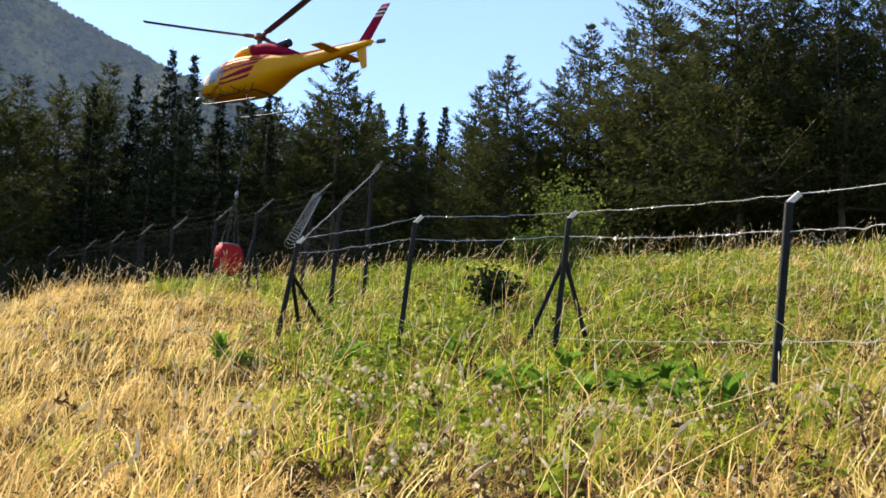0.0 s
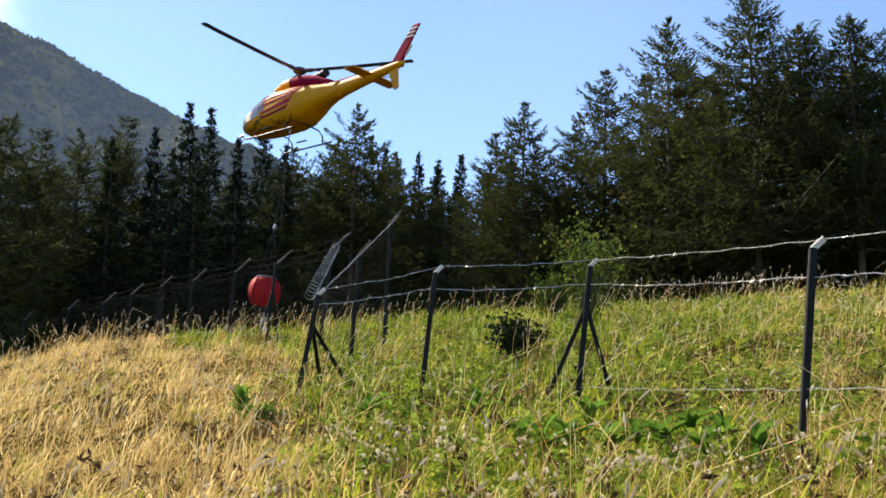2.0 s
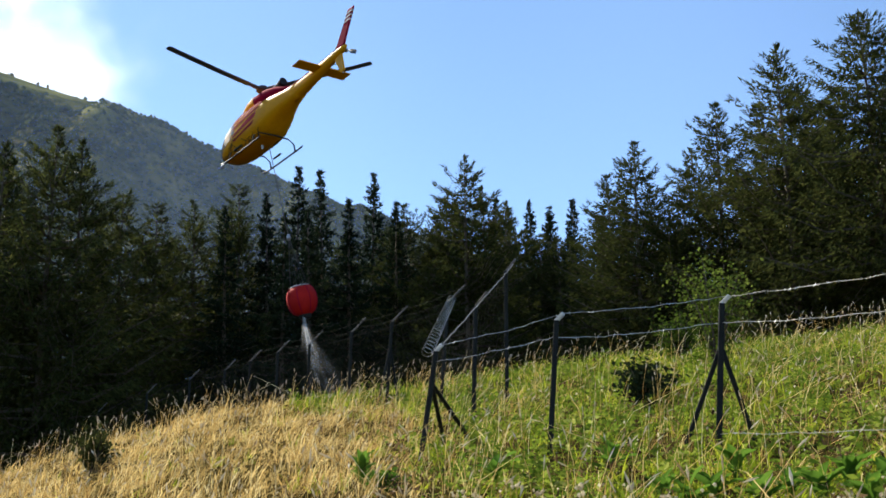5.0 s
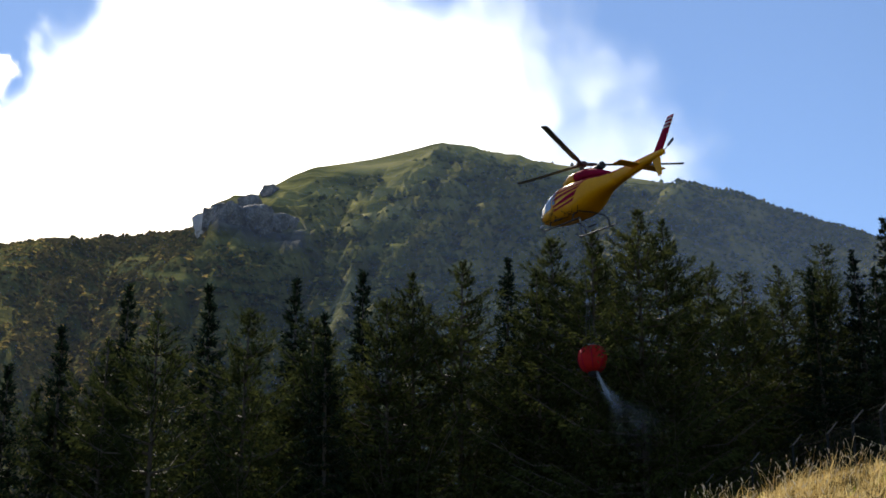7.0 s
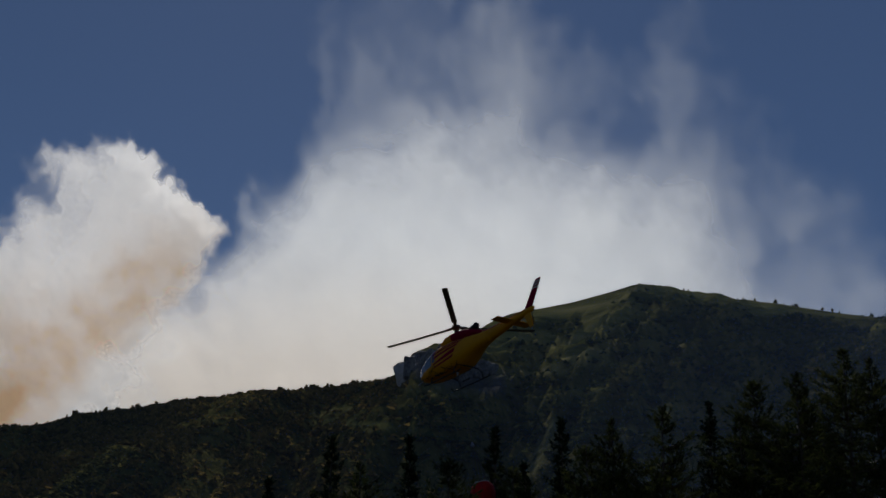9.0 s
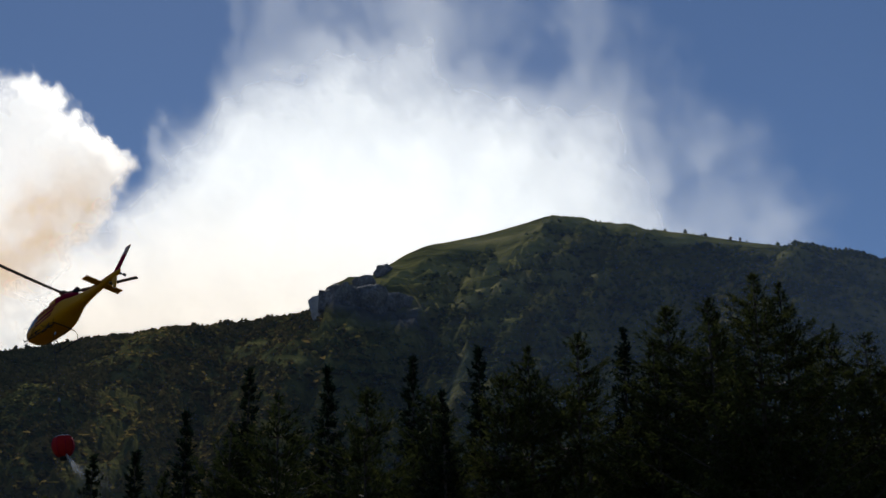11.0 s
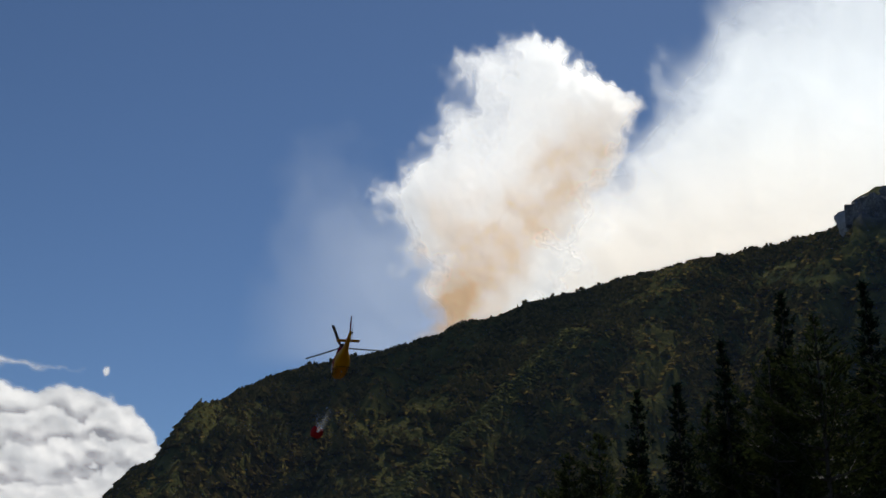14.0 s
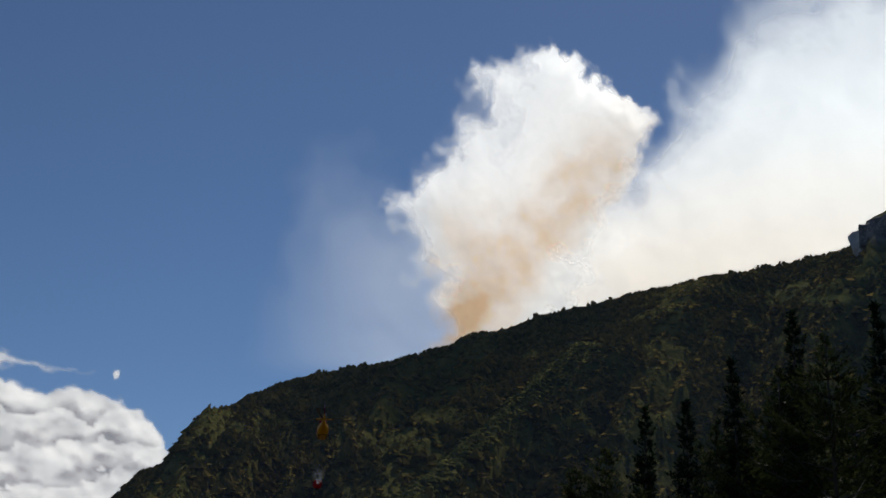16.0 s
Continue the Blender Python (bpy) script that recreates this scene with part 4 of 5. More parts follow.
def dryness(az, r):
    """0 in the lush green strip along the fence, 1 in the bleached straw."""
    left = np.clip((az - 4.0) / 7.0, 0, 1) * np.clip((35.0 - r) / 7 + (az > 13) * 2, 0, 1)
    front = np.clip((11.8 - r) / 3.6, 0, 1) * (0.5 + 0.28 * np.clip((az + 4) / 10, 0, 1))
    right = np.clip((-9 - az) / 6, 0, 1) * 0.3
    d = np.maximum(np.maximum(left * 0.92, front), right) + 0.3 * patchy(az, r, 0.22, 1.0) + 0.2 * patchy(az, r, 0.7, 2.0)
    return np.clip(d + 0.06, 0.08, 0.97)


def blades(name, az, r, rng, count, tall, wide, splay, mat, label):
    """Tufts of arching blades: every tuft fans out from one root, bowed over by the wind; its outer blades droop lowest."""
    a = np.radians(az)
    x, y, z = -np.sin(a) * r, np.cos(a) * r, heights(az, r) - 0.03
    grown = np.array([noise.noise(Vector((u * 0.9, v * 0.9, 4.0))) for u, v in zip(x, y)])
    swirl = np.array([noise.noise(Vector((u * 0.35, v * 0.35, 8.0))) for u, v in zip(x, y)])
    m = len(az)
    size = np.clip(0.95 + 1.1 * grown + rng.normal(0, 0.28, m), 0.3, 2.1)
    k = np.maximum(3, (count * (0.5 + rng.random(m)) * np.sqrt(size)).astype(int))
    own = np.repeat(np.arange(m), k)
    n = len(own)
    h = (tall[0] + (tall[1] - tall[0]) * rng.random(n) ** 1.2) * size[own]
    turn = rng.random(n) * 2 * np.pi
    lay = 0.25 + swirl[own] * 3.2
    push = 0.28 * splay
    out = np.abs(rng.normal(0, 1, n)) * 0.75 * splay
    bx, by = np.cos(turn) * out + np.cos(lay) * push, np.sin(turn) * out + np.sin(lay) * push
    reach = np.hypot(bx, by)
    root = rng.normal(0, 0.03, (n, 2)) * (1 + size[own])[:, None]
    x, y, z = x[own] + root[:, 0], y[own] + root[:, 1], z[own]
    w = wide * (0.5 + 1.0 * rng.random(n)) * (0.75 + 0.022 * r[own])
    face = turn + np.pi / 2 + rng.normal(0, 0.7, n)
    sx, sy = np.cos(face) * w, np.sin(face) * w
    v = np.empty((n, 7, 3))
    for row, (u, thick) in enumerate(((0.0, 0.8), (0.45, 1.0), (0.8, 0.7))):
        px, py = x + bx * h * u ** 1.8, y + by * h * u ** 1.8
        pz = z + h * (u - np.clip(reach, 0, 1.8) * 0.46 * u ** 2.6)
        v[:, 2 * row] = np.stack([px - sx * thick, py - sy * thick, pz], 1)
        v[:, 2 * row + 1] = np.stack([px + sx * thick, py + sy * thick, pz], 1)
    v[:, 6] = np.stack([x + bx * h, y + by * h, z + h * (1 - np.clip(reach, 0, 1.8) * 0.5)], 1)
    i = np.arange(n)[:, None] * 7
    faces = (i + np.array([[0, 1, 3, 2]])).tolist() + (i + np.array([[2, 3, 5, 4]])).tolist() + (i + np.array([[4, 5, 6]])).tolist()
    ob = new(name, mesh_of(name, v.reshape(-1, 3).tolist(), faces, mat))
    return tagged(ob, label, "grass", kind="stuff")


def build_grass():
    rng = np.random.default_rng(4)
    n, extra = 11500, 5200
    az = np.concatenate([rng.uniform(-25, 37, n), rng.uniform(-25, 30, extra)])
    r = np.concatenate([np.sqrt(rng.uniform(5.0 ** 2, 38.5 ** 2, n)), 5.0 + 11 * rng.random(extra)])
    dry = dryness(az, r)
    clump = patchy(az, r, 0.9, 6.0) + 0.5 * patchy(az, r, 2.1, 7.0)
    is_dry = rng.random(len(az)) < dry
    keep = rng.random(len(az)) < np.where(is_dry, 0.82, 0.4) + 1.3 * clump
    az, r, is_dry = az[keep], r[keep], is_dry[keep]
    blades("dry_grass", az[is_dry], r[is_dry], rng, 11, (0.14, 0.50), 0.0040, 1.75, STRAW, "tall bleached straw-coloured grass bent by the wind")
    blades("green_grass", az[~is_dry], r[~is_dry], rng, 12, (0.08, 0.34), 0.0062, 1.25, GREEN, "fresh green meadow grass along the fence")


build_grass()


def build_herbs():
    """Small broad leaves of meadow herbs between the blades, at every tilt."""
    rng = np.random.default_rng(12)
    n = 430000
    az, r = rng.uniform(-25, 34, n), np.sqrt(rng.uniform(36, 38 ** 2, n))
    patch = patchy(az, r, 0.5, 13.0) + 0.7 * patchy(az, r, 1.7, 14.0)
    keep = (dryness(az, r) < 0.24 + 0.34 * rng.random(n)) & (patch > 0.12 * rng.random(n))
    az, r, patch = az[keep], r[keep], patch[keep]
    n = len(az)
    a = np.radians(az)
    c = np.stack([-np.sin(a) * r, np.cos(a) * r, heights(az, r) + rng.random(n) ** 1.3 * (0.12 + 0.55 * np.clip(patch, 0, 0.7))], 1)
    way = rng.normal(0, 1, (n, 3)) * np.array([1, 1, 0.55])
    way /= np.linalg.norm(way, axis=1)[:, None]
    side = np.cross(way, rng.normal(0, 1, (n, 3)))
    side /= np.linalg.norm(side, axis=1)[:, None]
    size = (0.018 + 0.05 * rng.random(n) ** 1.6)[:, None]
    v = np.stack([c - way * size, c + side * size * 0.42, c + way * size, c - side * size * 0.42], 1)
    faces = np.arange(n * 4).reshape(-1, 4).tolist()
    ob = new("herb_leaves", mesh_of("herb_leaves", v.reshape(-1, 3).tolist(), faces, HERB))
    tagged(ob, "small broad leaves of herbs growing through the grass", "herbs", kind="stuff")


HERB = leafy("herb_leaf", [(0.1, (0.02, 0.045, 0.006)), (0.45, (0.10, 0.165, 0.02)), (0.74, (0.25, 0.31, 0.045)), (0.97, (0.5, 0.47, 0.22))], 0.46, patch_size=1.3)
build_herbs()


def build_withered():
    """Brown withered weeds in ragged clumps, with small pale florets on top."""
    rng = np.random.default_rng(33)
    n = 260000
    az, r = rng.uniform(-25, 34, n), 5.5 + 30 * rng.random(n) ** 1.5
    clump = patchy(az, r, 0.9, 21.0) + 0.5 * patchy(az, r, 2.6, 22.0)
    keep = clump > 0.16 + 0.25 * rng.random(n) + 0.12 * (r > 13) + 0.15 * (az > 9)
    az, r, clump = az[keep], r[keep], clump[keep]
    n = len(az)
    a = np.radians(az)
    high = rng.random(n) ** 1.2
    tall = 0.14 + 0.5 * np.clip(clump - 0.2, 0, 0.5)
    c = np.stack([-np.sin(a) * r, np.cos(a) * r, heights(az, r) + high * tall], 1)

    def flakes(name, c, low, span, thin, mat, label):
        k = len(c)
        way = rng.normal(0, 1, (k, 3)) * np.array([0.8, 0.8, 1.0])
        way /= np.linalg.norm(way, axis=1)[:, None]
        side = np.cross(way, rng.normal(0, 1, (k, 3)))
        side /= np.linalg.norm(side, axis=1)[:, None]
        size = (low + span * rng.random(k) ** 1.6)[:, None]
        v = np.stack([c - way * size, c + side * size * thin, c + way * size, c - side * size * thin], 1)
        ob = new(name, mesh_of(name, v.reshape(-1, 3).tolist(), np.arange(k * 4).reshape(-1, 4).tolist(), mat))
        tagged(ob, label, "weeds", kind="stuff")

    flakes("withered_weeds", c, 0.025, 0.055, 0.26, WITHERED, "withered brown weeds in ragged clumps")
    pick = (high > 0.66) & (rng.random(n) < 0.4)
    flakes("pale_florets", c[pick] + np.array([0, 0, 0.04]), 0.010, 0.016, 0.8, SEED, "small pale dry flower heads over withered weeds")


WITHERED = leafy("withered_leaf", [(0.15, (0.035, 0.022, 0.013)), (0.45, (0.12, 0.075, 0.04)), (0.7, (0.26, 0.17, 0.09)), (0.95, (0.42, 0.33, 0.2))], 0.3)
build_withered()


def build_stalks():
    """Tall seeding stalks over the grass."""
    rng = random.Random(9)
    pieces, heads_ = [], []
    for k in range(1900):
        az, r = rng.uniform(-24, 33), math.sqrt(rng.uniform(30, 1440))
        if k < 130:
            az, r = rng.uniform(6, 24), rng.uniform(29, 37.5)
        elif k < 170:
            az, r = rng.uniform(-22, 6), rng.uniform(34.5, 37.5)
        p = ground_at(az, r)
        h = rng.uniform(0.45, 0.95)
        bend = Vector((rng.gauss(0.12, 0.2), rng.gauss(0, 0.15), 0)) * h * (3.2 if k % 3 == 0 and k > 170 else 1)
        top = p + bend + Vector((0, 0, h))
        pieces.append(tube([p, p + bend * 0.3 + Vector((0, 0, h * 0.6)), top], [0.0035, 0.003, 0.002], 3, False))
        way = (bend + Vector((0, 0, 0.4 * h))).normalized()
        size = rng.uniform(0.05, 0.13)
        heads_.append(tube([top - way * 0.02, top + way * size * 0.4, top + way * size], [0.003, rng.uniform(0.007, 0.014), 0.002], 4, False))
    tagged(part("seed_stalks", *joined(*pieces), STRAW), "thin dry stalks standing above the meadow grass", "grass", kind="stuff")
    tagged(part("seed_heads", *joined(*heads_), SEED), "pale fluffy seed heads on dry stalks", "grass", kind="stuff")


build_stalks()


def build_thistles():
    """Clumps gone to white down, near the fence foot."""
    rng = random.Random(19)
    clumps = [(0.2, 10.2, 0.75), (-8.3, 9.6, 0.5), (-2.3, 9.2, 0.45), (-6.5, 10.6, 0.4), (3.6, 11.2, 0.6), (8.8, 10.4, 0.5), (11.5, 9.6, 0.45), (-13.0, 9.4, 0.5),
              (-16.5, 10.2, 0.5), (-10.8, 12.0, 0.4), (2.0, 13.0, 0.5), (-3.8, 12.5, 0.4), (6.0, 13.5, 0.5), (1.4, 8.6, 0.4)]
    for az, r, h in clumps:
        base = ground_at(az, r)
        ob = thing("thistle", base, "seeding thistle with white down among the grass", "plant", "seeding thistles")
        leaves = []
        for _ in range(rng.randint(5, 10)):
            top = Vector((rng.gauss(0, 0.24), rng.gauss(0, 0.24), h * rng.uniform(0.55, 1.0)))
            foot = Vector((top.x * 0.3, top.y * 0.3, -0.05))
            stem = part("stem", *tube([foot, foot.lerp(top, 0.6) + Vector((rng.gauss(0, 0.02), 0, 0)), top], [0.005, 0.004, 0.003], 3, False), GREEN, ob)
            for _ in range(rng.randint(2, 4)):
                c = top + Vector((rng.gauss(0, 0.035), rng.gauss(0, 0.035), rng.gauss(0, 0.03)))
                d = rng.uniform(0.012, 0.028)
                tuft = [c + Vector((d * rng.uniform(0.7, 1.2) * math.cos(2.4 * k) * math.sin(0.35 + 0.3 * k), d * math.sin(2.4 * k) * math.sin(0.35 + 0.3 * k), d * math.cos(0.35 + 0.3 * k))) for k in range(9)]
                part("seed_head", tuft + [c - Vector((0, 0, d))], [(k, k + 1, 9) for k in range(8)] + [(k, k + 3, k + 5) for k in range(4)], SEED, stem, "white fluffy down")
            for _ in range(4):
                c = foot.lerp(top, rng.uniform(0.1, 0.8))
                w = Vector((rng.gauss(0, 1), rng.gauss(0, 1), rng.uniform(0, 0.8))).normalized() * rng.uniform(0.06, 0.13)
                s = w.cross(Vector((0, 0, 1))) * 0.16
                leaves.append(([c, c + w * 0.5 + s, c + w, c + w * 0.5 - s], [(0, 1, 2, 3)]))
        part("foliage", *joined(*leaves), WEED, ob)


build_thistles()


def leaf_mesh():
    """A long dock leaf with a folded midrib and wavy rim."""
    verts, faces = [], []
    for k in range(8):
        u = k / 7
        w = 0.062 * math.sin(math.pi * min(1, u * 0.92 + 0.06)) ** 0.8
        z = 0.30 * u - 0.24 * u * u
        verts += [(0.36 * u, -w, z + 0.018 + 0.008 * math.sin(9 * u)), (0.36 * u, 0, z), (0.36 * u, w, z + 0.018 - 0.008 * math.sin(8 * u))]
    for k in range(7):
        for j in range(2):
            a = 3 * k + j
            faces.append((a, a + 1, a + 4, a + 3))
    return mesh_of("leaf", verts, faces, WEED, True)


LEAF = leaf_mesh()


def build_docks():
    rng = random.Random(23)
    spots = [(-3.6, 13.2), (-4.6, 13.8), (-6.4, 13.4), (-7.6, 13.9), (-8.8, 13.5), (-9.9, 14.0), (-2.6, 13.8), (-11.2, 13.2), (-12.8, 12.0), (9.8, 18.0), (4.2, 16.5), (-5.6, 15.0), (-0.6, 16.0), (-10.6, 12.7)]
    for az, r in spots:
        ob = thing("dock_plant", ground_at(az, r) + Vector((0, 0, 0.05)), "broad-leaved bright green dock plant in the grass", "plant", "dock plants")
        for k in range(13):
            leaf = new("leaf", LEAF)
            leaf.parent = ob
            s = rng.uniform(0.6, 1.1)
            leaf.matrix_basis = pose(0, 0, rng.uniform(0, 0.12), 0, -rng.uniform(15, 62), k * 360 / 13 + rng.uniform(-14, 14)) @ Matrix.Scale(s, 4)


build_docks()


SAPLING = leafy("sapling_leaf", [(0.15, (0.03, 0.055, 0.01)), (0.5, (0.085, 0.125, 0.022)), (0.9, (0.19, 0.24, 0.05))], 0.35)


def build_shrub(name, az, r, height, spread, mat, label, seed, n_leaf, size):
    rng = random.Random(seed)
    ob = thing(name, ground_at(az, r), label, "shrub")
    limbs, verts, faces = [], [], []
    for _ in range(16):
        a, out = rng.uniform(0, 6.28), rng.uniform(0.1, 1.0)
        tip = Vector((math.cos(a) * spread * out, math.sin(a) * spread * out, height * rng.uniform(0.5, 1.0) * (1 - 0.35 * out)))
        mid = tip * 0.5 + Vector((0, 0, 0.12 * height))
        limbs.append(tube([Vector((0, 0, -0.2)), mid, tip], [0.03, 0.016, 0.006], 5, False))
        for _ in range(n_leaf):
            u = rng.uniform(0.12, 1.05)
            c = (mid * (u * 2) if u < 0.5 else mid.lerp(tip, u * 2 - 1)) + Vector((rng.gauss(0, 1), rng.gauss(0, 1), rng.gauss(0, 0.8))) * spread * 0.2
            w = Vector((rng.gauss(0, 1), rng.gauss(0, 1), rng.gauss(0, 0.7))).normalized() * size * rng.uniform(0.6, 1.3)
            s = w.cross(Vector((rng.gauss(0, 1), rng.gauss(0, 1), 1))).normalized() * w.length * 0.3
            n = len(verts)
            verts += [c, c + w * 0.5 + s, c + w, c + w * 0.5 - s]
            faces.append((n, n + 1, n + 2, n + 3))
    for limb in limbs:
        part("stem", *limb, BARK, ob)
    part("foliage", verts, faces, mat, ob)


build_shrub("dark_bush", -2.2, 24.5, 0.85, 0.62, SPRUCE, "small dark evergreen bush in the meadow", 31, 70, 0.12)
build_shrub("sapling", -5.6, 31.0, 3.0, 1.1, SAPLING, "young light green broadleaf sapling behind the fence", 32, 120, 0.10)
build_shrub("sapling", -4.2, 33.0, 1.5, 0.8, SAPLING, "low light green sapling behind the fence", 33, 70, 0.11)
build_shrub("bush", 8.9, 17.5, 0.3, 0.34, WEED, "low leafy green bush in the straw", 34, 30, 0.08)
build_shrub("bush", 21.0, 29.0, 1.0, 0.5, LARCH, "small lone bush at the meadow's edge", 35, 60, 0.12)


# ---- helicopter ----
BODY = [(3.36, -2.22, -2.10, 0.08), (3.28, -2.42, -1.96, 0.32), (3.05, -2.58, -1.78, 0.56), (2.65, -2.69, -1.55, 0.74), (2.1, -2.75, -1.28, 0.87), (1.4, -2.78, -1.02, 0.93),
        (0.7, -2.78, -0.91, 0.94), (-0.2, -2.76, -0.92, 0.93), (-0.8, -2.66, -0.96, 0.89), (-1.4, -2.42, -1.00, 0.77), (-2.0, -2.14, -1.06, 0.58), (-2.7, -1.92, -1.10, 0.40), (-3.4, -1.80, -1.10, 0.31)]
COWL = [(1.35, -1.0, -0.93, 0.25), (1.0, -1.0, -0.70, 0.46), (0.5, -1.0, -0.50, 0.55), (-0.3, -1.02, -0.40, 0.57), (-1.0, -1.05, -0.42, 0.54), (-1.7, -1.10, -0.60, 0.46), (-2.7, -1.2, -0.98, 0.24)]
BOOM = [(-2.9, -1.89, -1.10, 0.365), (-3.5, -1.79, -1.09, 0.305), (-4.4, -1.66, -1.06, 0.26), (-5.5, -1.49, -1.02, 0.21), (-6.4, -1.34, -0.98, 0.165), (-7.0, -1.22, -0.96, 0.13), (-7.15, -1.15, -0.99, 0.06)]


def section(table, x, a, n=2.7, grow=0.0):
    """A point of a lofted body at station x and angle a (0 left, 90 top)."""
    xs = [-t[0] for t in table]
    lo, hi, hw = (float(np.interp(-x, xs, [t[k] for t in table])) for k in (1, 2, 3))
    c, s = math.cos(radians(a)), math.sin(radians(a))
    y = (hw + grow) * math.copysign(abs(c) ** (2 / n), c)
    z = (lo + hi) / 2 + ((hi - lo) / 2 + grow) * math.copysign(abs(s) ** (2 / n), s)
    return Vector((x, y, z))


def loft(table, rings=34, sides=36, n=2.7):
    x0, x1 = table[0][0], table[-1][0]
    verts, faces = [], []
    for i in range(rings):
        u = i / (rings - 1)
        x = x0 + (x1 - x0) * (u ** 1.6 if table is BODY else u)
        verts += [section(table, x, 360 * k / sides, n) for k in range(sides)]
    for i in range(rings - 1):
        for k in range(sides):
            a, b = i * sides + k, i * sides + (k + 1) % sides
            faces.append((a, a + sides, b + sides, b))
    faces += [tuple(range(sides)), tuple(range(rings * sides - 1, (rings - 1) * sides - 1, -1))]
    return verts, faces


def skin(table, corners, nx=10, na=8, grow=0.012):
    """A thin panel lying on a lofted body between four (station, angle) corners."""
    verts, faces = [], []
    (xa, aa), (xb, ab), (xc, ac), (xd, ad) = corners
    for depth in (grow, -0.01):
        for i in range(nx + 1):
            for j in range(na + 1):
                u, v = i / nx, j / na
                x = (xa * (1 - u) + xb * u) * (1 - v) + (xd * (1 - u) + xc * u) * v
                a = (aa * (1 - u) + ab * u) * (1 - v) + (ad * (1 - u) + ac * u) * v
                verts.append(section(table, x, a, grow=depth))
    w, m = na + 1, (nx + 1) * (na + 1)
    for i in range(nx):
        for j in range(na):
            a = i * w + j
            faces += [(a, a + 1, a + w + 1, a + w), (m + a + w, m + a + w + 1, m + a + 1, m + a)]
    edge = [j for j in range(w)] + [i * w + na for i in range(1, nx + 1)] + [nx * w + j for j in range(na - 1, -1, -1)] + [i * w for i in range(nx - 1, 0, -1)]
    for a, b in zip(edge, edge[1:] + edge[:1]):
        faces.append((b, a, m + a, m + b))
    return verts, faces


def wing(points, thick, axis):
    """A tapered flat surface with a rounded section: points are its outline; axis is the direction of its thickness."""
    axis = Vector(axis)
    pts = [Vector(p) for p in points]
    c = sum(pts, Vector()) / len(pts)
    n = len(pts)
    verts = [c + (p - c) * s + axis * t for s, t in ((0.9, thick / 2), (1.0, thick * 0.18), (1.0, -thick * 0.18), (0.9, -thick / 2)) for p in pts]
    faces = [tuple(range(n)), tuple(range(4 * n - 1, 3 * n - 1, -1))]
    for i in range(3):
        faces += [(i * n + k, (i + 1) * n + k, (i + 1) * n + (k + 1) % n, i * n + (k + 1) % n) for k in range(n)]
    return verts, faces


def blade_mesh(length, root, chord, thick):
    """A rotor blade along +x with an aerofoil section, a cuffed root and slight droop."""
    verts, faces = [], []
    ring = [(0.5, 0), (0.25, 0.5), (-0.1, 0.42), (-0.5, 0), (-0.1, -0.3), (0.25, -0.4)]
    stations = [(root, 0.30, 1.6), (root + 0.3, 0.32, 1.5), (root + 0.6, 1.0, 1.0), (length * 0.5, 1.0, 0.9), (length * 0.85, 1.0, 0.7), (length * 0.985, 1.0, 0.5), (length, 0.72, 0.3)]
    for x, c, t in stations:
        z = 0.07 * (x / length) ** 1.5 * length * 0.9 * (1 - 0.15 * x / length)
        verts += [Vector((x, chord * c * u, z + thick * t * v)) for u, v in ring]
    for i in range(len(stations) - 1):
        faces += [(i * 6 + k, i * 6 + (k + 1) % 6, (i + 1) * 6 + (k + 1) % 6, (i + 1) * 6 + k) for k in range(6)]
    faces += [tuple(range(5, -1, -1)), tuple(range(len(verts) - 6, len(verts)))]
    return verts, faces


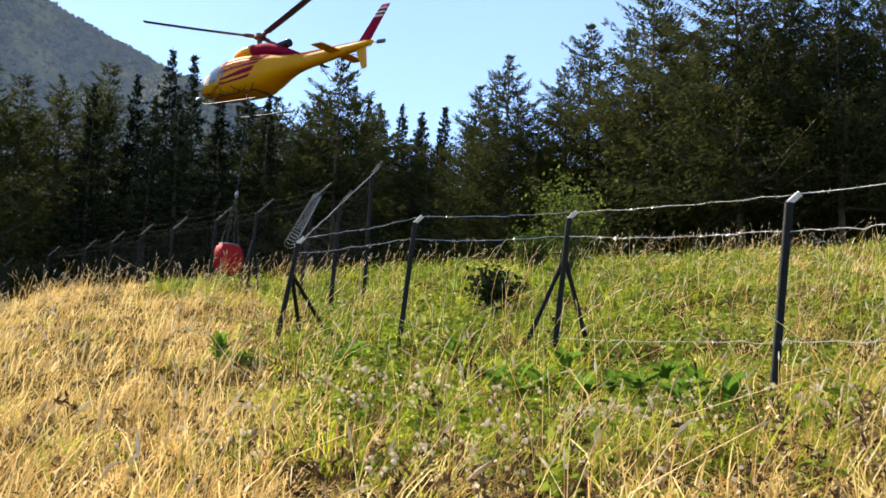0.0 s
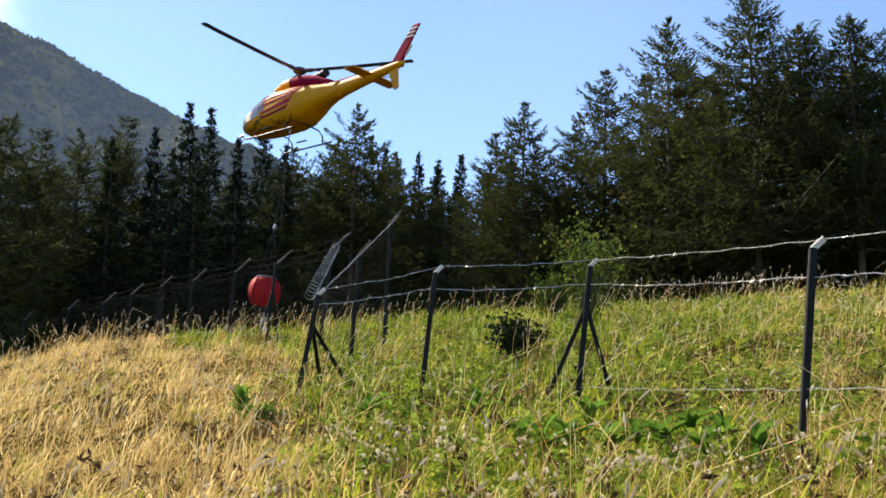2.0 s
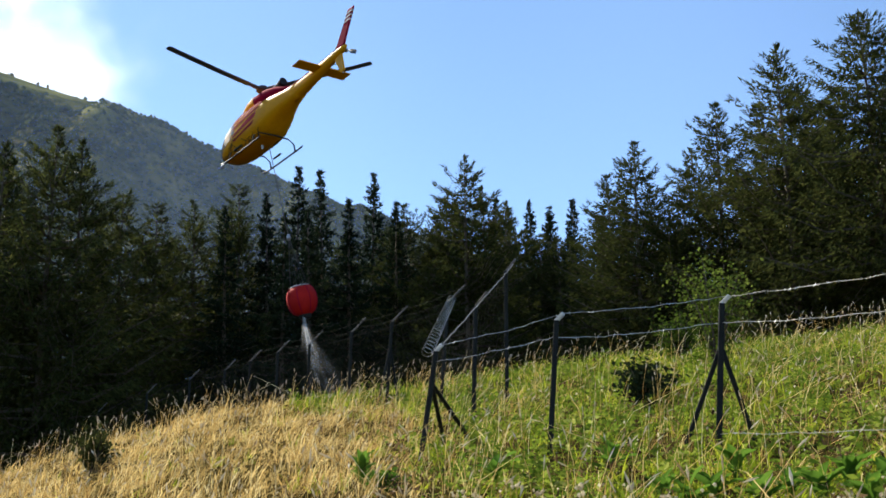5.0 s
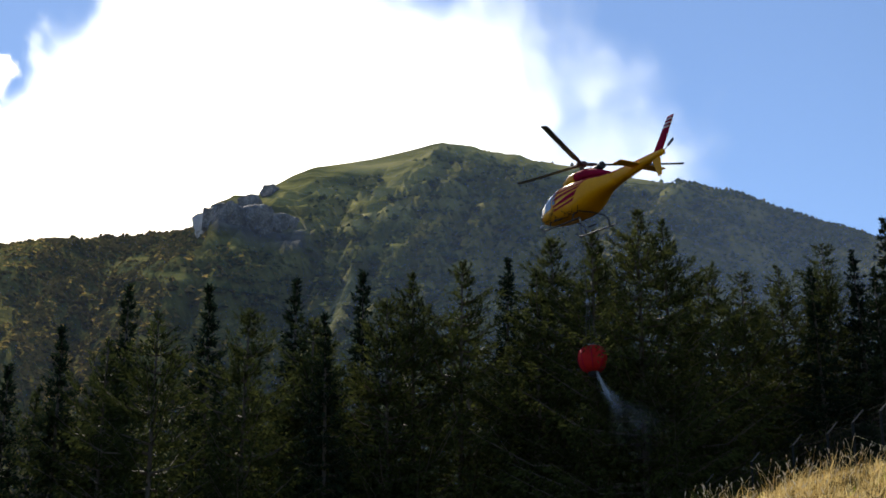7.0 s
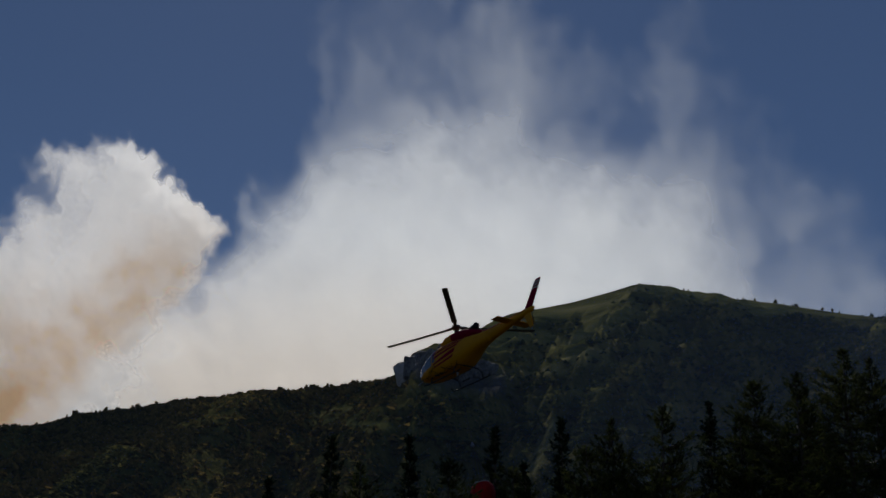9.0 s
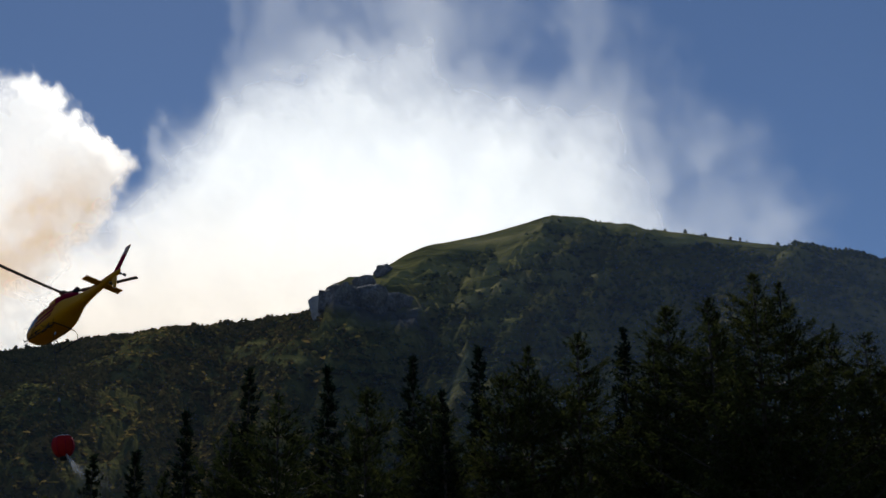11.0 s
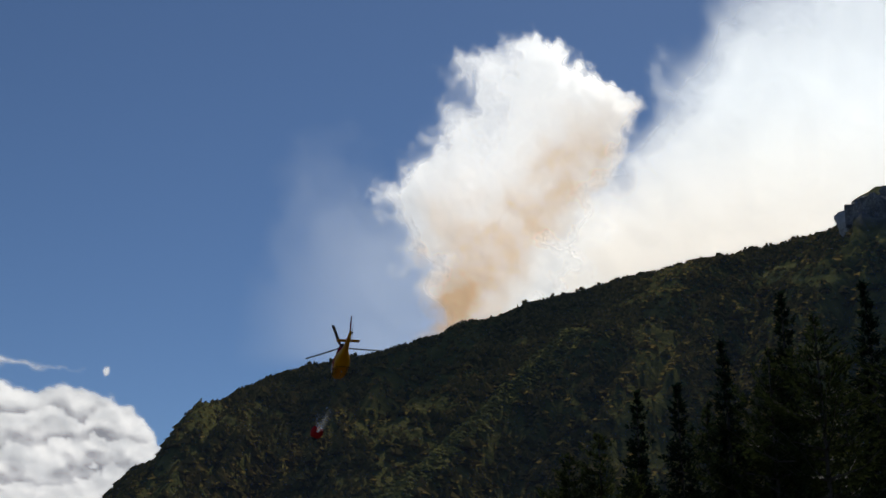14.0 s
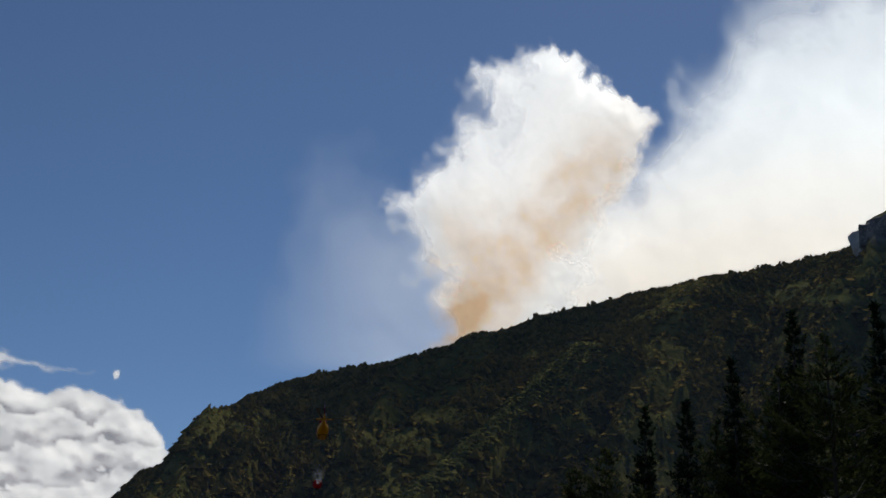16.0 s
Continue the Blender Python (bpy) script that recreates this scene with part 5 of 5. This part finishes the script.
def build_helicopter():
    ob = thing("helicopter", (0, 0, 0), "yellow and red single-rotor utility helicopter flying with a sling load", "helicopter")
    body = part("fuselage", *loft(BODY), YELLOW, ob, smooth=True)
    part("tail_boom", *loft(BOOM, 16, 24, 2.2), YELLOW, ob, smooth=True)
    part("engine_cowling", *loft(COWL, 22, 28, 2.6), RED, ob, "dark red engine cowling", True)
    part("roof_fairing", *skin(COWL, [(1.34, -45), (-0.1, -45), (-0.1, 225), (1.34, 225)], 14, 26, 0.03), YELLOW, ob, "yellow roof fairing ahead of the mast")
    part("dorsal_stripe", *skin(BOOM, [(-2.95, 34), (-6.95, 48), (-6.95, 132), (-2.95, 146)], 14, 8), RED, ob, "red stripe along the boom's back")
    for side in (0, 1):
        flip = (lambda a: 180 - a) if side else (lambda a: a)
        order = (lambda c: [c[1], c[0], c[3], c[2]]) if side else (lambda c: c)

        def patch(name, corners, mat, label, nx=10, na=8, grow=0.012):
            part(name, *skin(BODY, order([(x, flip(a)) for x, a in corners]), nx, na, grow), mat, body, label)

        patch("windscreen", [(3.28, -34), (2.5, -14), (1.66, 86), (2.75, 86)], GLASS, "dark reflecting windscreen half", 12, 12)
        patch("door_window", [(2.36, -10), (1.46, -8), (1.42, 52), (1.92, 52)], GLASS, "dark cabin door window")
        patch("rear_window", [(1.36, -2), (1.1, -2), (1.1, 48), (1.34, 50)], GLASS, "dark rear cabin window")
        patch("chin_window", [(3.2, -40), (2.86, -34), (2.86, -56), (3.18, -58)], GLASS, "dark chin window below the nose")
        patch("shoulder_panel", [(-0.2, 54), (-2.75, 40), (-2.75, 88), (-0.2, 88)], RED, "dark red panel below the engine cowling", 10, 4)
        for k in range(5):
            a = 31 - 12.5 * k
            patch("stripe", [(1.35 - 0.02 * k, a - 4), (-1.35 + 0.2 * k, a + 5), (-1.5 + 0.2 * k, a + 13), (1.3 - 0.02 * k, a + 2.5 - 0.5 * k)], RED, "slanting red stripe on the flank", 8, 2)
        # looping tendrils painted over the belly
        rng = random.Random(77)
        strokes = []
        for k in range(9):
            x0, a0, way = 2.75 - 0.36 * k, -34 - 9 * (k % 3), rng.uniform(0, 6.28)
            for q in range(9):
                x1, a1 = x0 - 0.11 * (1 + 0.6 * math.cos(way)), a0 + 8 * math.sin(way)
                way += rng.uniform(0.25, 0.95)
                if a1 < -68 or a1 > -16:
                    way, a1 = -way, a0
                thick = 3.4 - 0.25 * q
                corners = [(x0, a0), (x1, a1), (x1, a1 + thick), (x0, a0 + thick)]
                strokes.append(skin(BODY, order([(x, flip(a)) for x, a in corners]), 1, 1, 0.014))
                x0, a0 = x1, a1
        part("belly_ornament", *joined(*strokes), BLACK, body, "dark painted tendril ornament on the belly")
    # fin, ventral fin, stabiliser
    fin = part("fin", *wing([(-6.35, 0, -1.0), (-6.98, 0, -1.0), (-7.88, 0, 0.5), (-7.48, 0, 0.5)], 0.11, (0, 1, 0)), RED, ob, "swept dark red tail fin")
    for k in range(3):
        z = 0.36 - 0.16 * k
        part("fin_band", *wing([(-6.35 - 1.13 * (z + 1) / 1.5, 0, z), (-6.98 - 0.9 * (z + 1) / 1.5, 0, z), (-6.98 - 0.9 * (z + 0.93) / 1.5, 0, z - 0.07), (-6.35 - 1.13 * (z + 0.93) / 1.5, 0, z - 0.07)], 0.135, (0, 1, 0)), WHITE, fin, "white band near the fin's tip")
    part("ventral_fin", *wing([(-6.2, 0, -1.25), (-6.8, 0, -1.2), (-6.98, 0, -2.15), (-6.72, 0, -2.2)], 0.09, (0, 1, 0)), YELLOW, ob)
    part("tail_guard", *tube([Vector((-6.0 - 0.85 * math.sin(a) * 1.0, 0, -1.5 - 0.75 * (1 - math.cos(a)))) for a in [math.pi / 2 * k / 8 for k in range(9)]], 0.022, 6), STEEL, ob)
    part("stabiliser", *wing([(-4.85, -1.3, -1.33), (-4.85, 1.3, -1.33), (-5.48, 1.3, -1.30), (-5.48, -1.3, -1.30)], 0.07, (0, 0, 1)), YELLOW, ob, "yellow horizontal stabiliser")
    part("exhaust", *tube([(-1.4, 0.1, -0.62), (-1.9, 0.13, -0.58), (-2.2, 0.16, -0.54)], [0.17, 0.18, 0.19], 16), BLACK, ob, "black exhaust pipe")
    part("mast", *tube([(0, 0, -0.5), (0.0, 0, -0.1), (0, 0, 0.06)], [0.16, 0.1, 0.09], 14), HUB, ob)
    # skids
    for s in (-1, 1):
        skid = part("skid", *tube([(2.15, s * 1.08, -3.02), (1.95, s * 1.1, -3.22), (1.6, s * 1.1, -3.27), (-1.35, s * 1.1, -3.27), (-1.6, s * 1.1, -3.25)], 0.04, 10), BLACK, ob)
        part("step", *bar((0.9, s * 1.02, -2.92), (0.2, s * 1.02, -2.92), 0.1, 0.04), BLACK, skid)
    for x in (1.25, -0.95):
        part("cross_tube", *tube([(x, -1.1, -3.26), (x, -1.04, -2.92), (x, -0.75, -2.72), (x, 0, -2.68), (x, 0.75, -2.72), (x, 1.04, -2.92), (x, 1.1, -3.26)], 0.035, 10), BLACK, ob)
    part("mirror", *tube([(3.3, 0.25, -2.5), (3.5, 0.3, -2.62), (3.54, 0.3, -2.6)], [0.02, 0.07, 0.07], 10), STEEL, ob, "chrome load mirror at the nose")
    part("cargo_hook", *tube([(0.1, 0, -2.7), (0.1, 0, -2.85), (0.1, 0, -2.95)], [0.09, 0.06, 0.04], 10), STEEL, ob)
    rotor = part("main_rotor", *joined(tube([(0, 0, -0.08), (0, 0, 0.0), (0, 0, 0.16), (0, 0, 0.22)], [0.2, 0.3, 0.26, 0.1], 18)), HUB, ob, "three-bladed rotor head")
    blade = mesh_of("blade", *blade_mesh(5.34, 0.25, 0.35, 0.07), BLADE)
    for k in range(3):
        b = new("blade", blade)
        b.parent = rotor
        b.matrix_basis = pose(0, 0, 0.06, 0, 0, 120 * k)
        sleeve = part("sleeve", *tube([(0.2, 0, 0), (0.55, 0, 0.02), (0.8, 0, 0.03)], [0.09, 0.1, 0.06], 10), HUB)
        sleeve.parent = rotor
        sleeve.matrix_basis = pose(0, 0, 0.06, 0, 0, 120 * k)
    tail = part("tail_rotor", *tube([(0, -0.12, 0), (0, 0.1, 0)], [0.09, 0.12], 12), STEEL, ob, "two-bladed tail rotor")
    tail_blade = mesh_of("blade", *blade_mesh(0.93, 0.1, 0.18, 0.03), BLADE)
    for k in range(2):
        b = new("blade", tail_blade)
        b.parent = tail
        b.matrix_basis = pose(0, 0, 0, 0, 180 * k, 0) @ pose(0, 0, 0, 90, 0, 0)
    return ob, rotor, tail


helicopter, main_rotor, tail_rotor = build_helicopter()


# ---- water bucket ----
def build_bucket():
    ob = thing("water_bucket", (0, 0, 0), "round red fabric fire-fighting water bucket hanging on a line", "bucket")
    prof = [(a * 0.86, b * 0.86) for a, b in [(0.10, -0.80), (0.38, -0.76), (0.58, -0.62), (0.73, -0.36), (0.80, -0.03), (0.78, 0.28), (0.68, 0.55), (0.54, 0.70), (0.49, 0.73), (0.45, 0.70), (0.60, 0.5), (0.70, 0.1), (0.55, -0.6), (0.1, -0.74)]]
    sides = 32
    verts, faces = [], []
    for rad, z in prof:
        for k in range(sides):
            a = 2 * math.pi * k / sides
            f = rad * (1 + 0.022 * math.cos(8 * a) + 0.012 * fbm((math.cos(a) * 2, math.sin(a) * 2, z * 2), 3))
            verts.append((f * math.cos(a), f * math.sin(a), z))
    for i in range(len(prof) - 1):
        faces += [(i * sides + k, (i + 1) * sides + k, (i + 1) * sides + (k + 1) % sides, i * sides + (k + 1) % sides) for k in range(sides)]
    shell = part("shell", [Vector(v) for v in verts], faces, BUCKET_RED, ob, "red coated fabric shell with seams", True)
    ring = [(0.43 * math.cos(2 * math.pi * k / 32), 0.43 * math.sin(2 * math.pi * k / 32), 0.635) for k in range(33)]
    part("rim", *tube(ring, 0.035, 8, False), STEEL, ob, "bright metal top rim")
    for k in range(8):
        a = 2 * math.pi * k / 8
        strap = [(r * 1.03 * math.cos(a), r * 1.03 * math.sin(a), z) for r, z in prof[1:8]]
        part("seam", *tube(strap, 0.02, 5), RED, shell)
        part("suspension_line", *tube([(0.43 * math.cos(a), 0.43 * math.sin(a), 0.635), (0.02 * math.cos(a), 0.02 * math.sin(a), 2.9)], 0.008, 5), ROPE, ob)
    part("valve", *tube([(0, 0, -0.88), (0, 0, -0.8), (0, 0, -0.64)], [0.2, 0.26, 0.3], 16), BLACK, ob, "black discharge valve")
    part("control_head", *tube([(0, 0, 2.8), (0, 0, 2.9), (0, 0, 3.1)], [0.05, 0.1, 0.05], 10), STEEL, ob)
    part("long_line", *tube([(0, 0, 3.0), (0, 0, LINE)], 0.018, 6), ROPE, ob, "dark steel long line")
    return ob


LINE = 7.3
water_bucket = build_bucket()


def build_spray():
    """Mist that trails from the leaking valve: crossing billows of thin droplets; +x is the way it blows."""
    ob = thing("water_spray", (0, 0, 0), "white mist of water trailing from the bucket's valve", "water spray")
    for k in range(3):
        nu, nv = 60, 36
        verts, dens = [], []
        for i in range(nu):
            for j in range(nv):
                u, v = i / (nu - 1), j / (nv - 1) * 2 - 1
                half = 0.12 + 2.1 * u ** 1.2
                c = Vector((2.6 * u ** 1.6, 0, -0.8 - 5.8 * u ** 0.85))
                a = math.pi * k / 3
                verts.append(c + Vector((math.cos(a) * 0.8, math.sin(a), 0.45 * math.cos(a))) * (v * half) + Vector((0, 0, 0.2 * fbm((u * 4, v * 2, k), 3))))
                w = fbm((u * 3, v * 1.2, k * 3.3), 4)
                d = (1 - u) ** 1.2 * step(1.0, 0.15, abs(v + 0.35 * w)) * step(-0.35, 0.5, w + 0.3 * (1 - u))
                dens.append(min(0.55, 0.42 * d * (0.55 + 0.9 * (1 - u) ** 2)))
        faces = [(i * nv + j, i * nv + j + 1, (i + 1) * nv + j + 1, (i + 1) * nv + j) for i in range(nu - 1) for j in range(nv - 1)]
        m = part("mist", verts, faces, SPRAY, ob, smooth=True)
        m.data.attributes.new("smoke_cover", "FLOAT", "POINT").data.foreach_set("value", dens)
        m.data.attributes.new("soot_and_shade", "FLOAT", "POINT")
    return ob


water_spray = build_spray()

# ---- what moves ----
# seconds, place of the rotor head, heading, nose up, lean
FLIGHT = [
    (0, -8.55, 55.29, 19.64, 49.9, 4.4, -1.7),
    (0.5, -8.13, 55.16, 19.81, 49.9, 4.7, -3.7),
    (1, -7.83, 55.03, 19.87, 48.3, 4.3, -4.5),
    (1.5, -7.62, 54.87, 20.05, 46.9, 4.5, -5.1),
    (2, -7.48, 54.89, 20.35, 45.1, 2.5, -4.4),
    (2.5, -7.44, 54.82, 20.59, 43.8, -1.6, -4.1),
    (3, -7.87, 54.64, 20.79, 44.3, -3.8, -2.3),
    (5.5, -16.73, 56.10, 23.51, 43.3, -5.5, -1.0),
    (6, -19.66, 56.36, 24.02, 47.6, -0.6, 1.7),
    (6.5, -23.32, 55.75, 24.42, 53.2, 3.3, 2.1),
    (7, -27.00, 55.71, 24.85, 59.2, 6.1, 0.3),
    (7.5, -31.28, 55.37, 25.33, 63.5, 6.1, -2.0),
    (8, -36.00, 54.99, 26.09, 67.0, 4.8, -1.0),
    (8.5, -41.76, 54.39, 26.89, 72.5, 0.7, 4.9),
    (9, -47.48, 54.19, 28.17, 78.4, -1.8, 3.3),
    (9.2, -49.45, 54.22, 28.52, 78.9, -3.4, 3.7),
    (11.5, -75.89, 45.85, 28.92, 83.5, -6.1, -10.1),
    (12, -85.79, 46.67, 30.64, 79.6, -8.0, -5.4),
    (12.5, -96.58, 48.22, 31.96, 75.7, -11.2, -3.3),
    (13, -107.91, 49.92, 33.41, 76.3, -11.4, -1.9),
    (13.5, -119.52, 52.57, 34.93, 75.1, -9.4, -2.5),
    (14, -131.54, 55.62, 36.75, 75.1, -8.9, 1.4),
    (14.5, -145.03, 59.72, 37.75, 73.3, -9.3, 0.1),
    (15, -158.57, 64.40, 39.21, 71.7, -9.0, 1.3),
    (15.5, -172.54, 69.23, 40.59, 70.8, -5.4, 2.0),
    (16, -186.90, 74.64, 41.43, 69.9, -2.7, 2.2),
]
# seconds, place of the bucket
SLING = [
    (0, -9.39, 55.15, 9.30),
    (0.5, -9.14, 55.01, 9.46),
    (1, -8.93, 54.86, 9.52),
    (1.5, -8.81, 54.69, 9.63),
    (2, -8.57, 54.73, 10.08),
    (2.5, -8.49, 54.67, 10.35),
    (3, -8.51, 54.54, 10.59),
    (5.5, -15.13, 56.56, 13.25),
    (6, -18.81, 56.65, 13.93),
    (6.5, -22.82, 55.96, 13.95),
    (7, -26.90, 55.76, 14.53),
    (7.5, -31.29, 55.37, 14.98),
    (8, -35.76, 55.16, 15.79),
    (8.5, -40.46, 55.37, 16.60),
    (9, -46.23, 55.33, 18.17),
    (9.2, -48.06, 55.52, 18.39),
    (11.5, -75.69, 46.19, 20.07),
    (12, -85.88, 46.51, 21.66),
    (12.5, -96.96, 47.42, 23.15),
    (13, -108.31, 49.03, 24.96),
    (13.5, -120.14, 51.12, 26.76),
    (14, -132.14, 54.16, 29.28),
    (14.5, -145.56, 58.41, 29.30),
    (15, -159.18, 62.85, 30.26),
    (15.5, -172.82, 68.54, 31.64),
    (16, -186.98, 74.45, 31.40),
]
# seconds, azimuth of one blade on the helicopter; three blades, so it counts by 120 degrees
PHASES = [(0, 40), (0.5, 88), (1, 6), (1.5, 54), (2, 90), (2.5, 10), (3, 62), (5.5, 20), (6, 60), (6.5, 86), (7, 8), (7.5, 50), (8, 64), (8.5, 106), (9, 16), (9.2, 26), (11.5, 106), (12, 16), (12.5, 58), (13, 100), (13.5, 12), (14, 42), (14.5, 78)]
DISC = (2, 0)
TURNS = 2340.0


def attitude(x, y, z, heading, up, lean):
    """The helicopter looks along its own +x."""
    return pose(x, y, z, 0, 0, heading + 90) @ pose(0, 0, 0, 0, -up, 0) @ pose(0, 0, 0, -lean, 0, 0)


def rotor_rows():
    """A turn of about six and a half a second, in step with the blades' known positions."""
    known = [(PHASES[0][0], float(PHASES[0][1]))]
    for t, a in PHASES[1:]:
        t0, a0 = known[-1]
        want = a0 - TURNS * (t - t0)
        known.append((t, want + ((a - want + 60) % 120 - 60)))
    t0, a0 = known[-1]
    known.append((16.2, a0 - TURNS * (16.2 - t0)))
    return [(k / FPS, curve_at(known, k / FPS)) for k in range(0, 16 * FPS + 1)]


def motions():
    rows = [(r[0], attitude(*r[1:])) for r in FLIGHT]
    walk(helicopter, rows)
    tilt = pose(0, 0, 0, DISC[1], DISC[0], 0)
    spin = rotor_rows()
    walk(main_rotor, [(t, tilt @ pose(0, 0, 0, 0, 0, a)) for t, a in spin])
    walk(tail_rotor, [(t, pose(-6.7, -0.22, -1.0, 0, (k * 67.0) % 360, 0)) for k, (t, a) in enumerate(spin)])
    sling, mist = [], []
    places = [m.translation for _, m in rows]
    for k, ((t, m), b) in enumerate(zip(rows, SLING)):
        i, j = max(k - 1, 0), min(k + 1, len(rows) - 1)
        pace = (places[j] - places[i]).length / (rows[j][0] - rows[i][0])
        hook = m @ Vector((0.1, 0, -2.95))
        way = (hook - Vector(b[1:])).normalized()
        at = hook - way * LINE
        sling.append((t, Matrix.Translation(at) @ way.to_track_quat("Z", "Y").to_matrix().to_4x4()))
        speed = m.to_3x3() @ Vector((-1, 0, 0))
        mist.append((t, Matrix.Translation(at) @ pose(0, 0, 0, 0, -min(84, 3.3 * pace), math.degrees(math.atan2(speed.y, speed.x)))))
    walk(water_bucket, sling)
    walk(water_spray, mist)
    for ob, drift in ((smoke_plume, (2.5, 1, 2)), (smoke_veil, (8, 4, 3))):
        walk(ob, [(0.0, pose(0, 0, 0)), (8.0, pose(*(d * 0.5 for d in drift))), (16.0, pose(*drift))])


motions()
